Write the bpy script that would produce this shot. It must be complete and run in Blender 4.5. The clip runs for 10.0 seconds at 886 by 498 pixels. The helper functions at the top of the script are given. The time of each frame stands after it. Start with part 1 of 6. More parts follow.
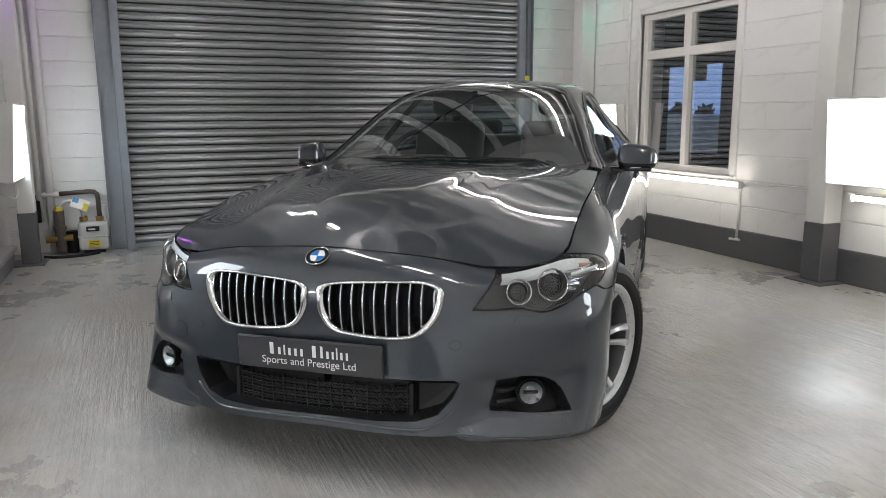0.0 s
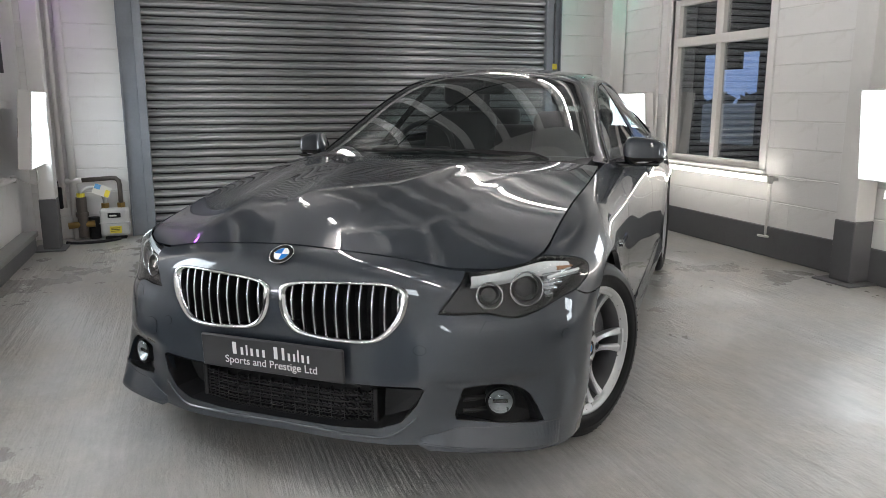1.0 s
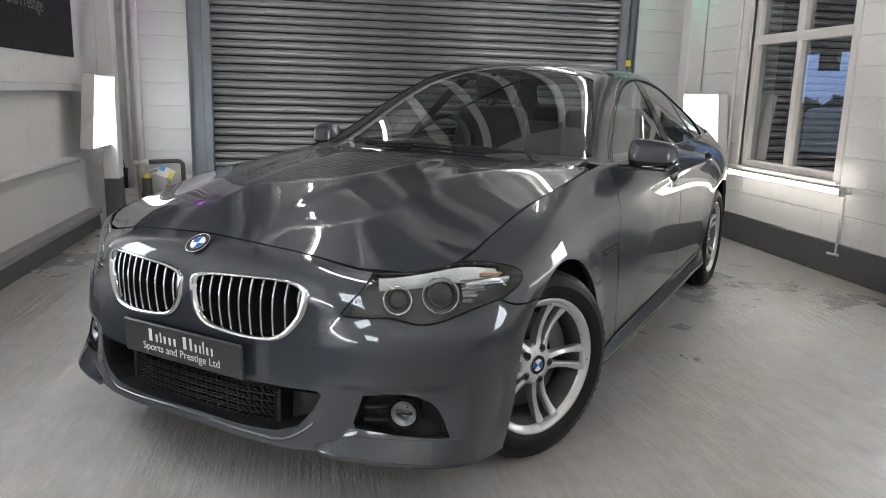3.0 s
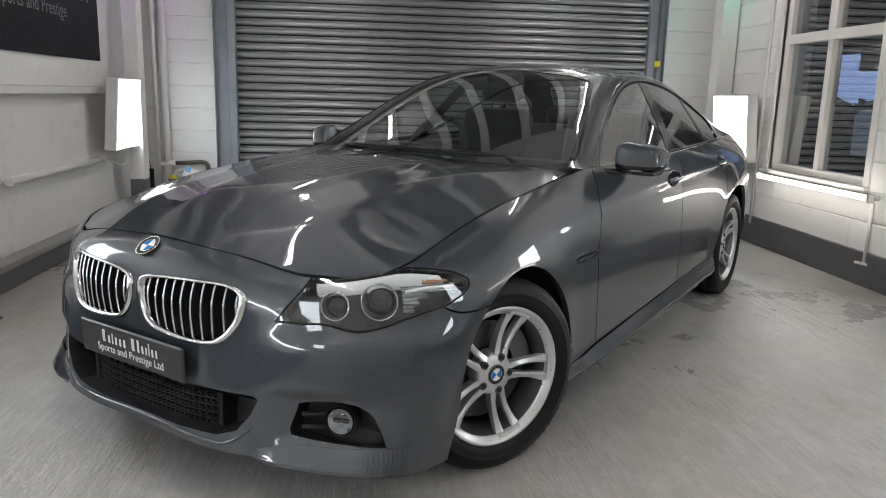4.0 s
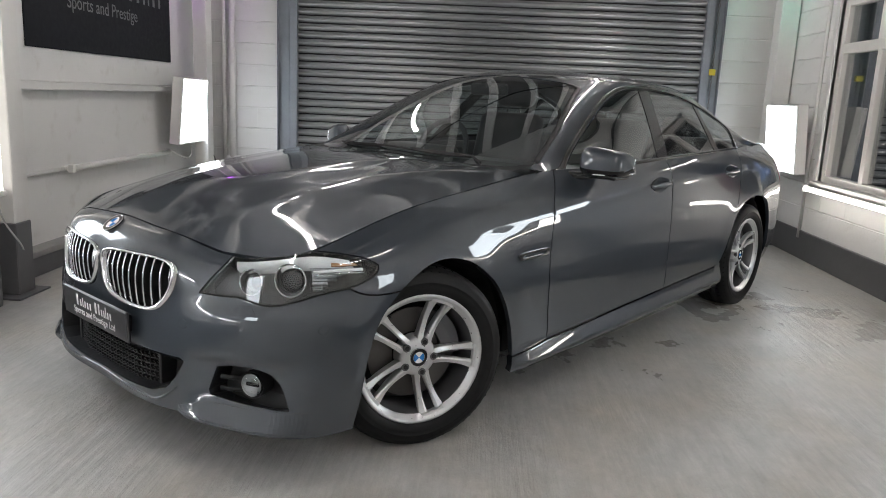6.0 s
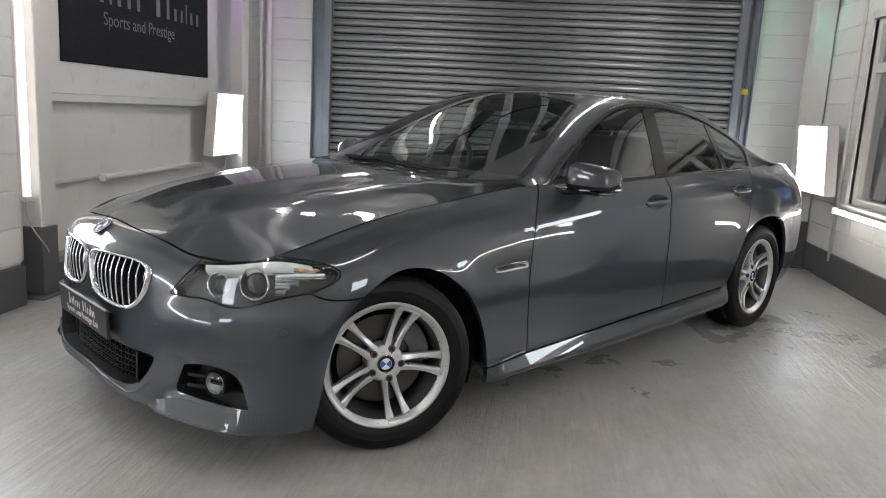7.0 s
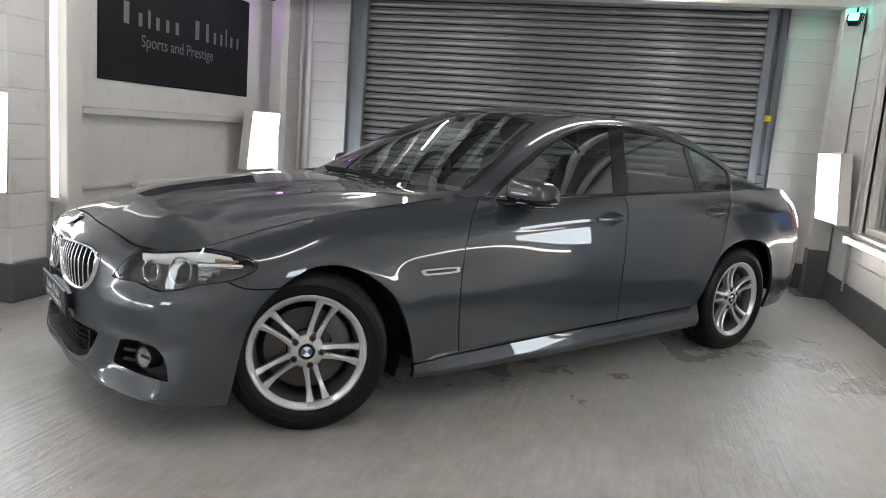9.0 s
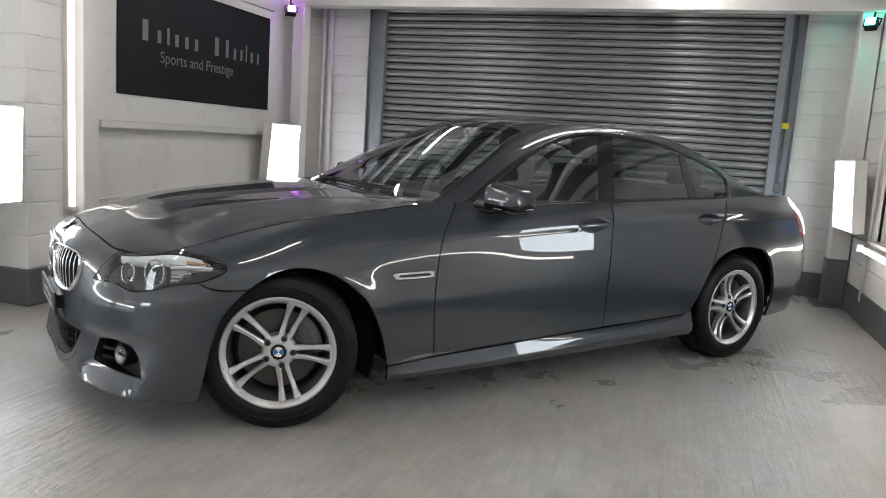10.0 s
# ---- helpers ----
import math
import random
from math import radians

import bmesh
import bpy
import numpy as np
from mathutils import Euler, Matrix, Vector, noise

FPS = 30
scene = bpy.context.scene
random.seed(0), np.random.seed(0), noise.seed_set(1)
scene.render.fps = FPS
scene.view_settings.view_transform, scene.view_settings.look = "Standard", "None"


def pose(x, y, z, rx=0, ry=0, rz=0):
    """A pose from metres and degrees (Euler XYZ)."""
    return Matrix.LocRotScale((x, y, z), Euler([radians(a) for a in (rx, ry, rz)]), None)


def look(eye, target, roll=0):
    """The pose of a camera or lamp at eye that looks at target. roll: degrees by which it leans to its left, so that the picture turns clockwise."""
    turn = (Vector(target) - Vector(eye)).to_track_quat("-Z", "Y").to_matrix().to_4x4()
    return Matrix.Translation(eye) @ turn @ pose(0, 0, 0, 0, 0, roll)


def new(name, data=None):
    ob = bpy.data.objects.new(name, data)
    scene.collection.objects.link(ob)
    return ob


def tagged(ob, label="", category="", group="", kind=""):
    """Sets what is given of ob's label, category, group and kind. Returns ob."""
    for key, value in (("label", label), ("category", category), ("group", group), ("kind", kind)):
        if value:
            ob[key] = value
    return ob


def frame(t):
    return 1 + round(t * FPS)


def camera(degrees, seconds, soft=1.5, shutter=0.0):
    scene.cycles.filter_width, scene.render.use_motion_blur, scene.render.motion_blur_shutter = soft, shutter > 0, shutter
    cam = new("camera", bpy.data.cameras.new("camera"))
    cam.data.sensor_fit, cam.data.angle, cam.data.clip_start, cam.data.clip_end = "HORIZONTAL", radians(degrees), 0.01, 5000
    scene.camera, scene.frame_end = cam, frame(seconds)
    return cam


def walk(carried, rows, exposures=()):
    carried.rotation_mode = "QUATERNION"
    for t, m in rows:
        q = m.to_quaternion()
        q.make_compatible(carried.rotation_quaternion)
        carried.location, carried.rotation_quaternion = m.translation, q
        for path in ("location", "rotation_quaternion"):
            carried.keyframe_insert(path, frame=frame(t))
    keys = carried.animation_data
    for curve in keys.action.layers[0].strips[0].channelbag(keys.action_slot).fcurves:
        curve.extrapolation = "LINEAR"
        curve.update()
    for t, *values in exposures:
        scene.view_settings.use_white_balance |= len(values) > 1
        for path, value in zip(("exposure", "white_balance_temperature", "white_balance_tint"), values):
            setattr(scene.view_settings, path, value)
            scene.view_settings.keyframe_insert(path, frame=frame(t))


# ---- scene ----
cam = camera(61.66, 10.0, soft=0.85)
PATH = [
    (0, (-0.776, -3.099, 1.229), (-0.033, -1.277, 0.874), -0.32),
    (0.5, (-0.647, -3.081, 1.239), (0.046, -1.242, 0.87), -0.01),
    (1, (-0.508, -3.071, 1.249), (0.122, -1.213, 0.86), -0.02),
    (1.5, (-0.366, -3.061, 1.252), (0.194, -1.183, 0.852), 0.33),
    (2, (-0.192, -3.071, 1.253), (0.288, -1.172, 0.85), 0.92),
    (2.5, (-0.045, -3.081, 1.244), (0.36, -1.164, 0.84), 1.37),
    (4, (0.442, -3.074, 1.257), (0.636, -1.125, 0.853), 1.52),
    (4.5, (0.6, -3.154, 1.273), (0.708, -1.198, 0.869), 1.28),
    (5, (0.753, -3.249, 1.276), (0.794, -1.291, 0.87), 1.56),
    (5.5, (0.902, -3.283, 1.271), (0.885, -1.325, 0.864), 2.14),
    (7, (1.381, -3.327, 1.272), (1.141, -1.375, 0.909), 3.17),
    (7.5, (1.567, -3.388, 1.275), (1.258, -1.441, 0.938), 3.49),
    (8, (1.739, -3.439, 1.278), (1.382, -1.497, 0.959), 3.91),
    (8.5, (1.884, -3.454, 1.26), (1.482, -1.519, 0.951), 4.19),
    (9, (2.073, -3.455, 1.268), (1.609, -1.535, 0.956), 4.31),
    (9.5, (2.238, -3.433, 1.278), (1.712, -1.528, 0.97), 4.29),
    (10, (2.423, -3.439, 1.269), (1.832, -1.55, 0.981), 3.83),
]
walk(cam, [(t, look(eye, target, roll)) for t, eye, target, roll in PATH])

# ---- world and exposure ----
world = bpy.data.worlds.new("world")
scene.world = world
world.use_nodes = True
wn = world.node_tree.nodes
sky = wn.new("ShaderNodeTexSky")
sky.sky_type = "NISHITA"
sky.sun_disc = False
sky.sun_elevation, sky.sun_rotation = radians(18), radians(250)
world.node_tree.links.new(sky.outputs["Color"], wn["Background"].inputs["Color"])
wn["Background"].inputs["Strength"].default_value = 0.12
scene.view_settings.exposure = 0.04


# ---- materials ----
def node_mat(name):
    m = bpy.data.materials.new(name)
    m.use_nodes = True
    nt = m.node_tree
    return m, nt, nt.nodes["Principled BSDF"]


def link(nt, a, b):
    nt.links.new(a, b)


def tex_noise(nt, scale, detail=4.0, rough=0.55, stretch=(1, 1, 1), coords="Object"):
    tc = nt.nodes.new("ShaderNodeTexCoord")
    mp = nt.nodes.new("ShaderNodeMapping")
    mp.inputs["Scale"].default_value = stretch
    n = nt.nodes.new("ShaderNodeTexNoise")
    n.inputs["Scale"].default_value = scale
    n.inputs["Detail"].default_value = detail
    n.inputs["Roughness"].default_value = rough
    link(nt, tc.outputs[coords], mp.inputs["Vector"])
    link(nt, mp.outputs["Vector"], n.inputs["Vector"])
    return n.outputs["Fac"]


def ramp(nt, fac, *stops):
    r = nt.nodes.new("ShaderNodeValToRGB")
    while len(r.color_ramp.elements) < len(stops):
        r.color_ramp.elements.new(0.5)
    for e, (p, c) in zip(r.color_ramp.elements, stops):
        e.position = p
        e.color = (c, c, c, 1) if isinstance(c, (int, float)) else (*c, 1)
    link(nt, fac, r.inputs["Fac"])
    return r.outputs["Color"]


def mixed(nt, kind, fac, a, b):
    n = nt.nodes.new("ShaderNodeMix")
    n.data_type, n.blend_type = "RGBA", kind
    if isinstance(fac, (int, float)):
        n.inputs[0].default_value = fac
    else:
        link(nt, fac, n.inputs[0])
    for sock, v in ((n.inputs[6], a), (n.inputs[7], b)):
        if isinstance(v, tuple):
            sock.default_value = (*v, 1)
        else:
            link(nt, v, sock)
    return n.outputs[2]


def bump(nt, p, height, strength, distance=0.01, normal=None):
    b = nt.nodes.new("ShaderNodeBump")
    b.inputs["Strength"].default_value = strength
    b.inputs["Distance"].default_value = distance
    link(nt, height, b.inputs["Height"])
    if normal is not None:
        link(nt, normal, b.inputs["Normal"])
    link(nt, b.outputs["Normal"], p.inputs["Normal"])
    return b.outputs["Normal"]


def plain(name, colour, rough=0.5, metal=0.0, vary=0.12, scale=9.0, relief=0.0, coat=0.0, spec=0.5):
    """A material with two scales of tone, uneven gloss and optional fine relief."""
    m, nt, p = node_mat(name)
    big = tex_noise(nt, scale * 0.25, 3)
    fine = tex_noise(nt, scale * 6, 5)
    lo = tuple(c * (1 - vary) for c in colour)
    hi = tuple(min(1, c * (1 + vary)) for c in colour)
    base = mixed(nt, "MIX", ramp(nt, big, (0.3, 0.0), (0.7, 1.0)), lo, hi)
    grain = ramp(nt, fine, (0.25, 1 - vary * 0.6), (0.75, 1.0))
    link(nt, mixed(nt, "MULTIPLY", 1.0, base, grain), p.inputs["Base Color"])
    link(nt, ramp(nt, fine, (0.2, max(0.02, rough * 0.85)), (0.8, min(1, rough * 1.15))), p.inputs["Roughness"])
    p.inputs["Metallic"].default_value = metal
    p.inputs["Specular IOR Level"].default_value = spec
    p.inputs["Coat Weight"].default_value = coat
    p.inputs["Coat Roughness"].default_value = 0.03
    if relief:
        bump(nt, p, fine, relief, 0.004)
    return m


def glow(name, colour, strength):
    m, nt, p = node_mat(name)
    p.inputs["Base Color"].default_value = (0.85, 0.85, 0.85, 1)
    p.inputs["Emission Color"].default_value = (*colour, 1)
    p.inputs["Emission Strength"].default_value = strength
    return m


def clear_glass(name, tint, base=0.06, rough=0.0):
    """A thin sheet: tinted see-through with a gloss that grows towards grazing."""
    m, nt, p = node_mat(name)
    nt.nodes.remove(p)
    t = nt.nodes.new("ShaderNodeBsdfTransparent")
    t.inputs["Color"].default_value = (*tint, 1)
    g = nt.nodes.new("ShaderNodeBsdfGlossy")
    g.inputs["Roughness"].default_value = rough
    f = nt.nodes.new("ShaderNodeLayerWeight")
    f.inputs["Blend"].default_value = 0.5
    pw = nt.nodes.new("ShaderNodeMath")
    pw.operation = "POWER"
    pw.inputs[1].default_value = 4.0
    ma = nt.nodes.new("ShaderNodeMath")
    ma.operation = "MULTIPLY_ADD"
    ma.inputs[1].default_value = 0.95 - base
    ma.inputs[2].default_value = base
    link(nt, f.outputs["Facing"], pw.inputs[0])
    link(nt, pw.outputs[0], ma.inputs[0])
    x = nt.nodes.new("ShaderNodeMixShader")
    link(nt, ma.outputs[0], x.inputs[0])
    link(nt, t.outputs["BSDF"], x.inputs[1])
    link(nt, g.outputs["BSDF"], x.inputs[2])
    link(nt, x.outputs["Shader"], nt.nodes["Material Output"].inputs["Surface"])
    return m


def wall_paint(name, colour, rough=0.55):
    m, nt, p = node_mat(name)
    big = tex_noise(nt, 1.1, 4)
    mid = tex_noise(nt, 7, 5)
    fine = tex_noise(nt, 90, 4)
    base = mixed(nt, "MIX", ramp(nt, big, (0.3, 0.0), (0.72, 1.0)), tuple(c * 0.92 for c in colour), colour)
    grime = ramp(nt, mid, (0.28, (0.80, 0.78, 0.75)), (0.42, (1, 1, 1)))
    link(nt, mixed(nt, "MULTIPLY", 0.5, base, grime), p.inputs["Base Color"])
    p.inputs["Roughness"].default_value = rough
    n = bump(nt, p, fine, 0.25, 0.003)
    bump(nt, p, mid, 0.3, 0.01, n)
    return m


def floor_paint():
    """Worn grey floor paint: patches of trowel ridges, brown wear, dark scuffs, pits and an uneven shine."""
    m, nt, p = node_mat("floor_paint")
    big = tex_noise(nt, 0.55, 4, 0.5)
    mid = tex_noise(nt, 1.7, 6, 0.58)
    scuff = tex_noise(nt, 5.0, 7, 0.62, (1.0, 0.7, 1.0))
    small = tex_noise(nt, 14.0, 5, 0.6, (1.0, 0.6, 1.0))
    grain = tex_noise(nt, 55.0, 5, 0.6, (1.0, 0.4, 1.0))
    ridge = tex_noise(nt, 24.0, 4, 0.6, (1.0, 0.035, 1.0))
    streak = tex_noise(nt, 34.0, 7, 0.68, (1.0, 0.08, 1.0))
    fine = tex_noise(nt, 150, 4, 0.7)
    where = ramp(nt, tex_noise(nt, 1.1, 5, 0.55, (1.0, 0.5, 1.0)), (0.40, 0.06), (0.60, 1.0))
    gritty = ramp(nt, tex_noise(nt, 1.6, 6, 0.6), (0.40, 0.1), (0.60, 1.0))
    base = mixed(nt, "MIX", ramp(nt, big, (0.30, 0.0), (0.70, 1.0)), (0.52, 0.51, 0.485), (0.585, 0.58, 0.565))
    base = mixed(nt, "MIX", ramp(nt, mid, (0.42, 0.0), (0.75, 0.7)), base, (0.50, 0.44, 0.355))
    base = mixed(nt, "MULTIPLY", 0.6, base, ramp(nt, scuff, (0.22, 0.60), (0.70, 1.0)))
    base = mixed(nt, "MULTIPLY", 0.42, base, ramp(nt, streak, (0.28, 0.62), (0.62, 1.0)))
    base = mixed(nt, "MULTIPLY", 0.38, base, ramp(nt, small, (0.25, 0.62), (0.68, 1.0)))
    base = mixed(nt, "MULTIPLY", 0.28, base, ramp(nt, grain, (0.25, 0.62), (0.70, 1.0)))
    base = mixed(nt, "MULTIPLY", 0.28, base, ramp(nt, fine, (0.3, 0.60), (0.7, 1.0)))
    link(nt, base, p.inputs["Base Color"])
    gloss = mixed(nt, "MIX", 0.35, big, scuff)
    link(nt, ramp(nt, gloss, (0.34, 0.20), (0.64, 0.42)), p.inputs["Roughness"])
    p.inputs["Specular IOR Level"].default_value = 0.5
    n = bump(nt, p, big, 0.3, 0.03)
    n = bump(nt, p, mid, 0.35, 0.012, n)
    n = bump(nt, p, small, 0.28, 0.006, n)
    n = bump(nt, p, mixed(nt, "MULTIPLY", 1.0, gritty, grain), 0.65, 0.009, n)
    n = bump(nt, p, mixed(nt, "MULTIPLY", 1.0, where, ridge), 0.7, 0.012, n)
    n = bump(nt, p, mixed(nt, "MULTIPLY", 0.7, streak, where), 0.5, 0.006, n)
    n = bump(nt, p, fine, 0.25, 0.003, n)
    link(nt, ramp(nt, mid, (0.35, 0.40), (0.70, 0.12)), p.inputs["Coat Weight"])
    p.inputs["Coat Roughness"].default_value = 0.14
    link(nt, n, p.inputs["Coat Normal"])
    return m


def shutter_steel():
    m, nt, p = node_mat("shutter_steel")
    big = tex_noise(nt, 1.6, 4)
    streak = tex_noise(nt, 9, 6, 0.65, (0.10, 1, 1.5))
    base = mixed(nt, "MIX", ramp(nt, big, (0.3, 0.0), (0.7, 1.0)), (0.42, 0.425, 0.435), (0.54, 0.545, 0.555))
    link(nt, mixed(nt, "MULTIPLY", 0.8, base, ramp(nt, streak, (0.3, 0.70), (0.65, 1.0))), p.inputs["Base Color"])
    p.inputs["Metallic"].default_value = 0.8
    link(nt, ramp(nt, streak, (0.3, 0.30), (0.7, 0.42)), p.inputs["Roughness"])
    return m


def car_paint():
    """Dark grey metallic under clear lacquer."""
    m, nt, p = node_mat("car_paint")
    flake = tex_noise(nt, 900, 2)
    link(nt, ramp(nt, flake, (0.3, (0.0185, 0.0235, 0.0305)), (0.7, (0.043, 0.052, 0.065))), p.inputs["Base Color"])
    p.inputs["Metallic"].default_value = 0.42
    p.inputs["Specular IOR Level"].default_value = 0.15
    p.inputs["Roughness"].default_value = 0.42
    p.inputs["Coat Weight"].default_value = 1.0
    p.inputs["Coat Roughness"].default_value = 0.012
    p.inputs["Coat IOR"].default_value = 1.70
    return m


M_FLOOR = floor_paint()
M_WALL = wall_paint("white_wall_paint", (0.76, 0.755, 0.74))
M_BLOCK = wall_paint("white_block_paint", (0.78, 0.775, 0.76), 0.5)
M_JOINT = wall_paint("painted_joint", (0.735, 0.728, 0.71))
M_BAND = wall_paint("dark_grey_paint", (0.105, 0.105, 0.11), 0.42)
M_LEDGE = wall_paint("grey_ledge_paint", (0.27, 0.265, 0.26), 0.5)
M_STEELW = plain("white_steel_paint", (0.72, 0.71, 0.69), 0.4, 0, 0.06, 5, 0.1)
M_STEELG = plain("dark_grey_steel_paint", (0.115, 0.115, 0.12), 0.42, 0, 0.15, 6, 0.1)
M_SHUT = shutter_steel()
# shade inside the slat joints, put into a near-black colour
M_SLOT = plain("shaded_slat_joint", (0.035, 0.035, 0.036), 0.6, 0, 0.2, 8)
M_GUIDE = plain("galvanised_guide", (0.25, 0.27, 0.30), 0.45, 0.4, 0.18, 7, 0.1)
M_BOARD = plain("black_board", (0.011, 0.012, 0.016), 0.55, 0, 0.15, 4, spec=0.2)
M_LETTER = plain("pale_lettering", (0.17, 0.17, 0.175), 0.5, 0, 0.05)
M_UPVC = plain("white_window_frame", (0.70, 0.68, 0.65), 0.35, 0, 0.06, 6)
M_PANE = clear_glass("window_pane", (0.80, 0.83, 0.84), 0.36)
M_LED = glow("led_face", (0.86, 0.94, 1.0), 8.6)
M_TUBE = glow("fluorescent_tube", (1.0, 0.95, 0.88), 12.0)
# strong fill for the left of the floor, from tubes out of view
M_TUBEFILL = glow("added_fill_tube", (0.92, 0.96, 1.0), 32.0)
M_TUBEL = glow("tall_tube", (1.0, 0.96, 0.90), 2.4)
M_TUBEC = glow("ceiling_tube", (1.0, 0.95, 0.93), 43.0)
# unseen tubes at the rear, made stronger to fill the near floor
M_TUBEB = glow("rear_tube", (1.0, 0.95, 0.93), 78.0)
M_TUBER = glow("rear_tube", (1.0, 0.94, 0.90), 45.0)
M_BATTEN = plain("white_batten", (0.74, 0.73, 0.71), 0.4, 0, 0.05)
M_JOIST = plain("joist_paint", (0.80, 0.795, 0.78), 0.5, 0, 0.08, 5, 0.1)
M_CEIL = wall_paint("ceiling_paint", (0.20, 0.20, 0.20), 0.6)
M_METER = plain("meter_casing", (0.50, 0.50, 0.49), 0.45, 0, 0.08)
M_IRON = plain("old_iron_pipe", (0.10, 0.085, 0.075), 0.5, 0.3, 0.25, 12, 0.2)
M_YELLOW = plain("yellow_label", (0.75, 0.62, 0.05), 0.5, 0, 0.08)
M_BLACK = plain("black_rubber", (0.012, 0.012, 0.013), 0.6, 0, 0.2, 12, spec=0.2)
M_PAPER = plain("paper_tag", (0.75, 0.74, 0.68), 0.6, 0, 0.08)
M_BLUE = plain("blue_print", (0.10, 0.32, 0.62), 0.5, 0, 0.08)
M_BRASS = plain("brass", (0.45, 0.30, 0.10), 0.35, 0.9, 0.15)
M_CHAIN = plain("chain_steel", (0.16, 0.16, 0.16), 0.4, 0.8, 0.2)
M_PAINT = car_paint()

# ---- mesh helpers ----
def mesh_of(bm, name, mats, smooth=False):
    me = bpy.data.meshes.new(name)
    bm.to_mesh(me)
    bm.free()
    for mt in (mats if isinstance(mats, (list, tuple)) else [mats]):
        me.materials.append(mt)
    if smooth:
        for p in me.polygons:
            p.use_smooth = True
    return me


def part(name, bm, material, parent=None, label="", smooth=False, m=None):
    """One bmesh as one mesh object, under a thing or a part."""
    ob = new(name, mesh_of(bm, name, material, smooth))
    if parent is not None:
        ob.parent = parent
    if m is not None:
        ob.matrix_basis = m
    if label:
        tagged(ob, label)
    return ob


def empty(name, m=None, label="", category="", group="", kind=""):
    ob = new(name)
    ob.empty_display_size = 0.1
    if m is not None:
        ob.matrix_basis = m
    return tagged(ob, label, category, group, kind)


def add_box(bm, lo, hi, bevel=0.0, segs=1, mat=0):
    lo, hi = Vector(lo), Vector(hi)
    r = bmesh.ops.create_cube(bm, size=1.0, matrix=Matrix.LocRotScale((lo + hi) / 2, None, hi - lo))
    vs = r["verts"]
    if bevel:
        es = list({e for v in vs for e in v.link_edges})
        r = bmesh.ops.bevel(bm, geom=es, offset=bevel, segments=segs, affect="EDGES", profile=0.5)
        if mat:
            for f in r["faces"]:
                f.material_index = mat
    if mat:
        for f in {f for v in vs if v.is_valid for f in v.link_faces}:
            f.material_index = mat
    return bm


def box(lo, hi, bevel=0.0, segs=1):
    return add_box(bmesh.new(), lo, hi, bevel, segs)


def add_cyl(bm, a, b, r, n=20, r2=None, cap=True):
    a, b = Vector(a), Vector(b)
    d = b - a
    m = Matrix.Translation((a + b) / 2) @ d.to_track_quat("Z", "Y").to_matrix().to_4x4()
    bmesh.ops.create_cone(bm, cap_ends=cap, segments=n, radius1=r, radius2=r if r2 is None else r2, depth=d.length, matrix=m)
    return bm


def add_pipe(bm, pts, r, n=10, closed=False):
    """A round pipe through points."""
    pts = [Vector(p) for p in pts]
    rings = []
    side = None
    for i, p in enumerate(pts):
        if closed:
            d = (pts[(i + 1) % len(pts)] - pts[i - 1]).normalized()
        else:
            d = (pts[min(i + 1, len(pts) - 1)] - pts[max(i - 1, 0)]).normalized()
        if side is None:
            side = d.orthogonal().normalized()
        side = (side - d * side.dot(d)).normalized()
        up = d.cross(side)
        rings.append([bm.verts.new(p + r * (math.cos(k * math.tau / n) * side + math.sin(k * math.tau / n) * up)) for k in range(n)])
    for i in range(len(rings) - (0 if closed else 1)):
        a, b = rings[i], rings[(i + 1) % len(rings)]
        for k in range(n):
            bm.faces.new((a[k], a[(k + 1) % n], b[(k + 1) % n], b[k]))
    if not closed:
        bm.faces.new(rings[0][::-1])
        bm.faces.new(rings[-1])
    return bm


def bezier(p0, p1, p2, p3, n=12):
    p0, p1, p2, p3 = (Vector(p) for p in (p0, p1, p2, p3))
    return [p0 * (1 - t) ** 3 + 3 * p1 * t * (1 - t) ** 2 + 3 * p2 * t * t * (1 - t) + p3 * t ** 3 for t in (i / n for i in range(n + 1))]


def add_extrusion(bm, outline, a, b, axis):
    """A closed 2D outline swept from a to b along an axis (0, 1 or 2)."""
    def at(p, w):
        q = [p[0], p[1]]
        q.insert(axis, w)
        return q
    lo = [bm.verts.new(at(p, a)) for p in outline]
    hi = [bm.verts.new(at(p, b)) for p in outline]
    n = len(outline)
    for i in range(n):
        bm.faces.new((lo[i], lo[(i + 1) % n], hi[(i + 1) % n], hi[i]))
    bm.faces.new(lo[::-1])
    bm.faces.new(hi)
    return bm


def text_mesh(body, size, extrude, align="CENTER", shear=0.0):
    """Lettering in the built-in font, as a mesh in its own xy plane."""
    c = bpy.data.curves.new("lettering", "FONT")
    c.body, c.size, c.extrude, c.align_x, c.align_y, c.shear = body, size, extrude, align, "CENTER", shear
    ob = bpy.data.objects.new("lettering", c)
    scene.collection.objects.link(ob)
    me = bpy.data.meshes.new_from_object(ob.evaluated_get(bpy.context.evaluated_depsgraph_get()))
    bpy.data.objects.remove(ob)
    return me

# ---- the room ----
XL, XR, YF, YB, ZC = -1.89, 3.953, 4.49, -4.6, 2.95

tagged(part("floor", box((XL - 0.3, YB - 0.3, -0.15), (XR + 0.3, YF + 0.3, 0.0)), M_FLOOR),
       "worn grey painted concrete floor with trowel streaks and stains", "floor", kind="structure")
bm = box((XL - 0.3, YB - 0.3, ZC), (XR + 0.3, YF + 0.3, ZC + 0.15))
tagged(part("ceiling", bm, M_CEIL), "grey painted ceiling with white joists", "ceiling", kind="structure")
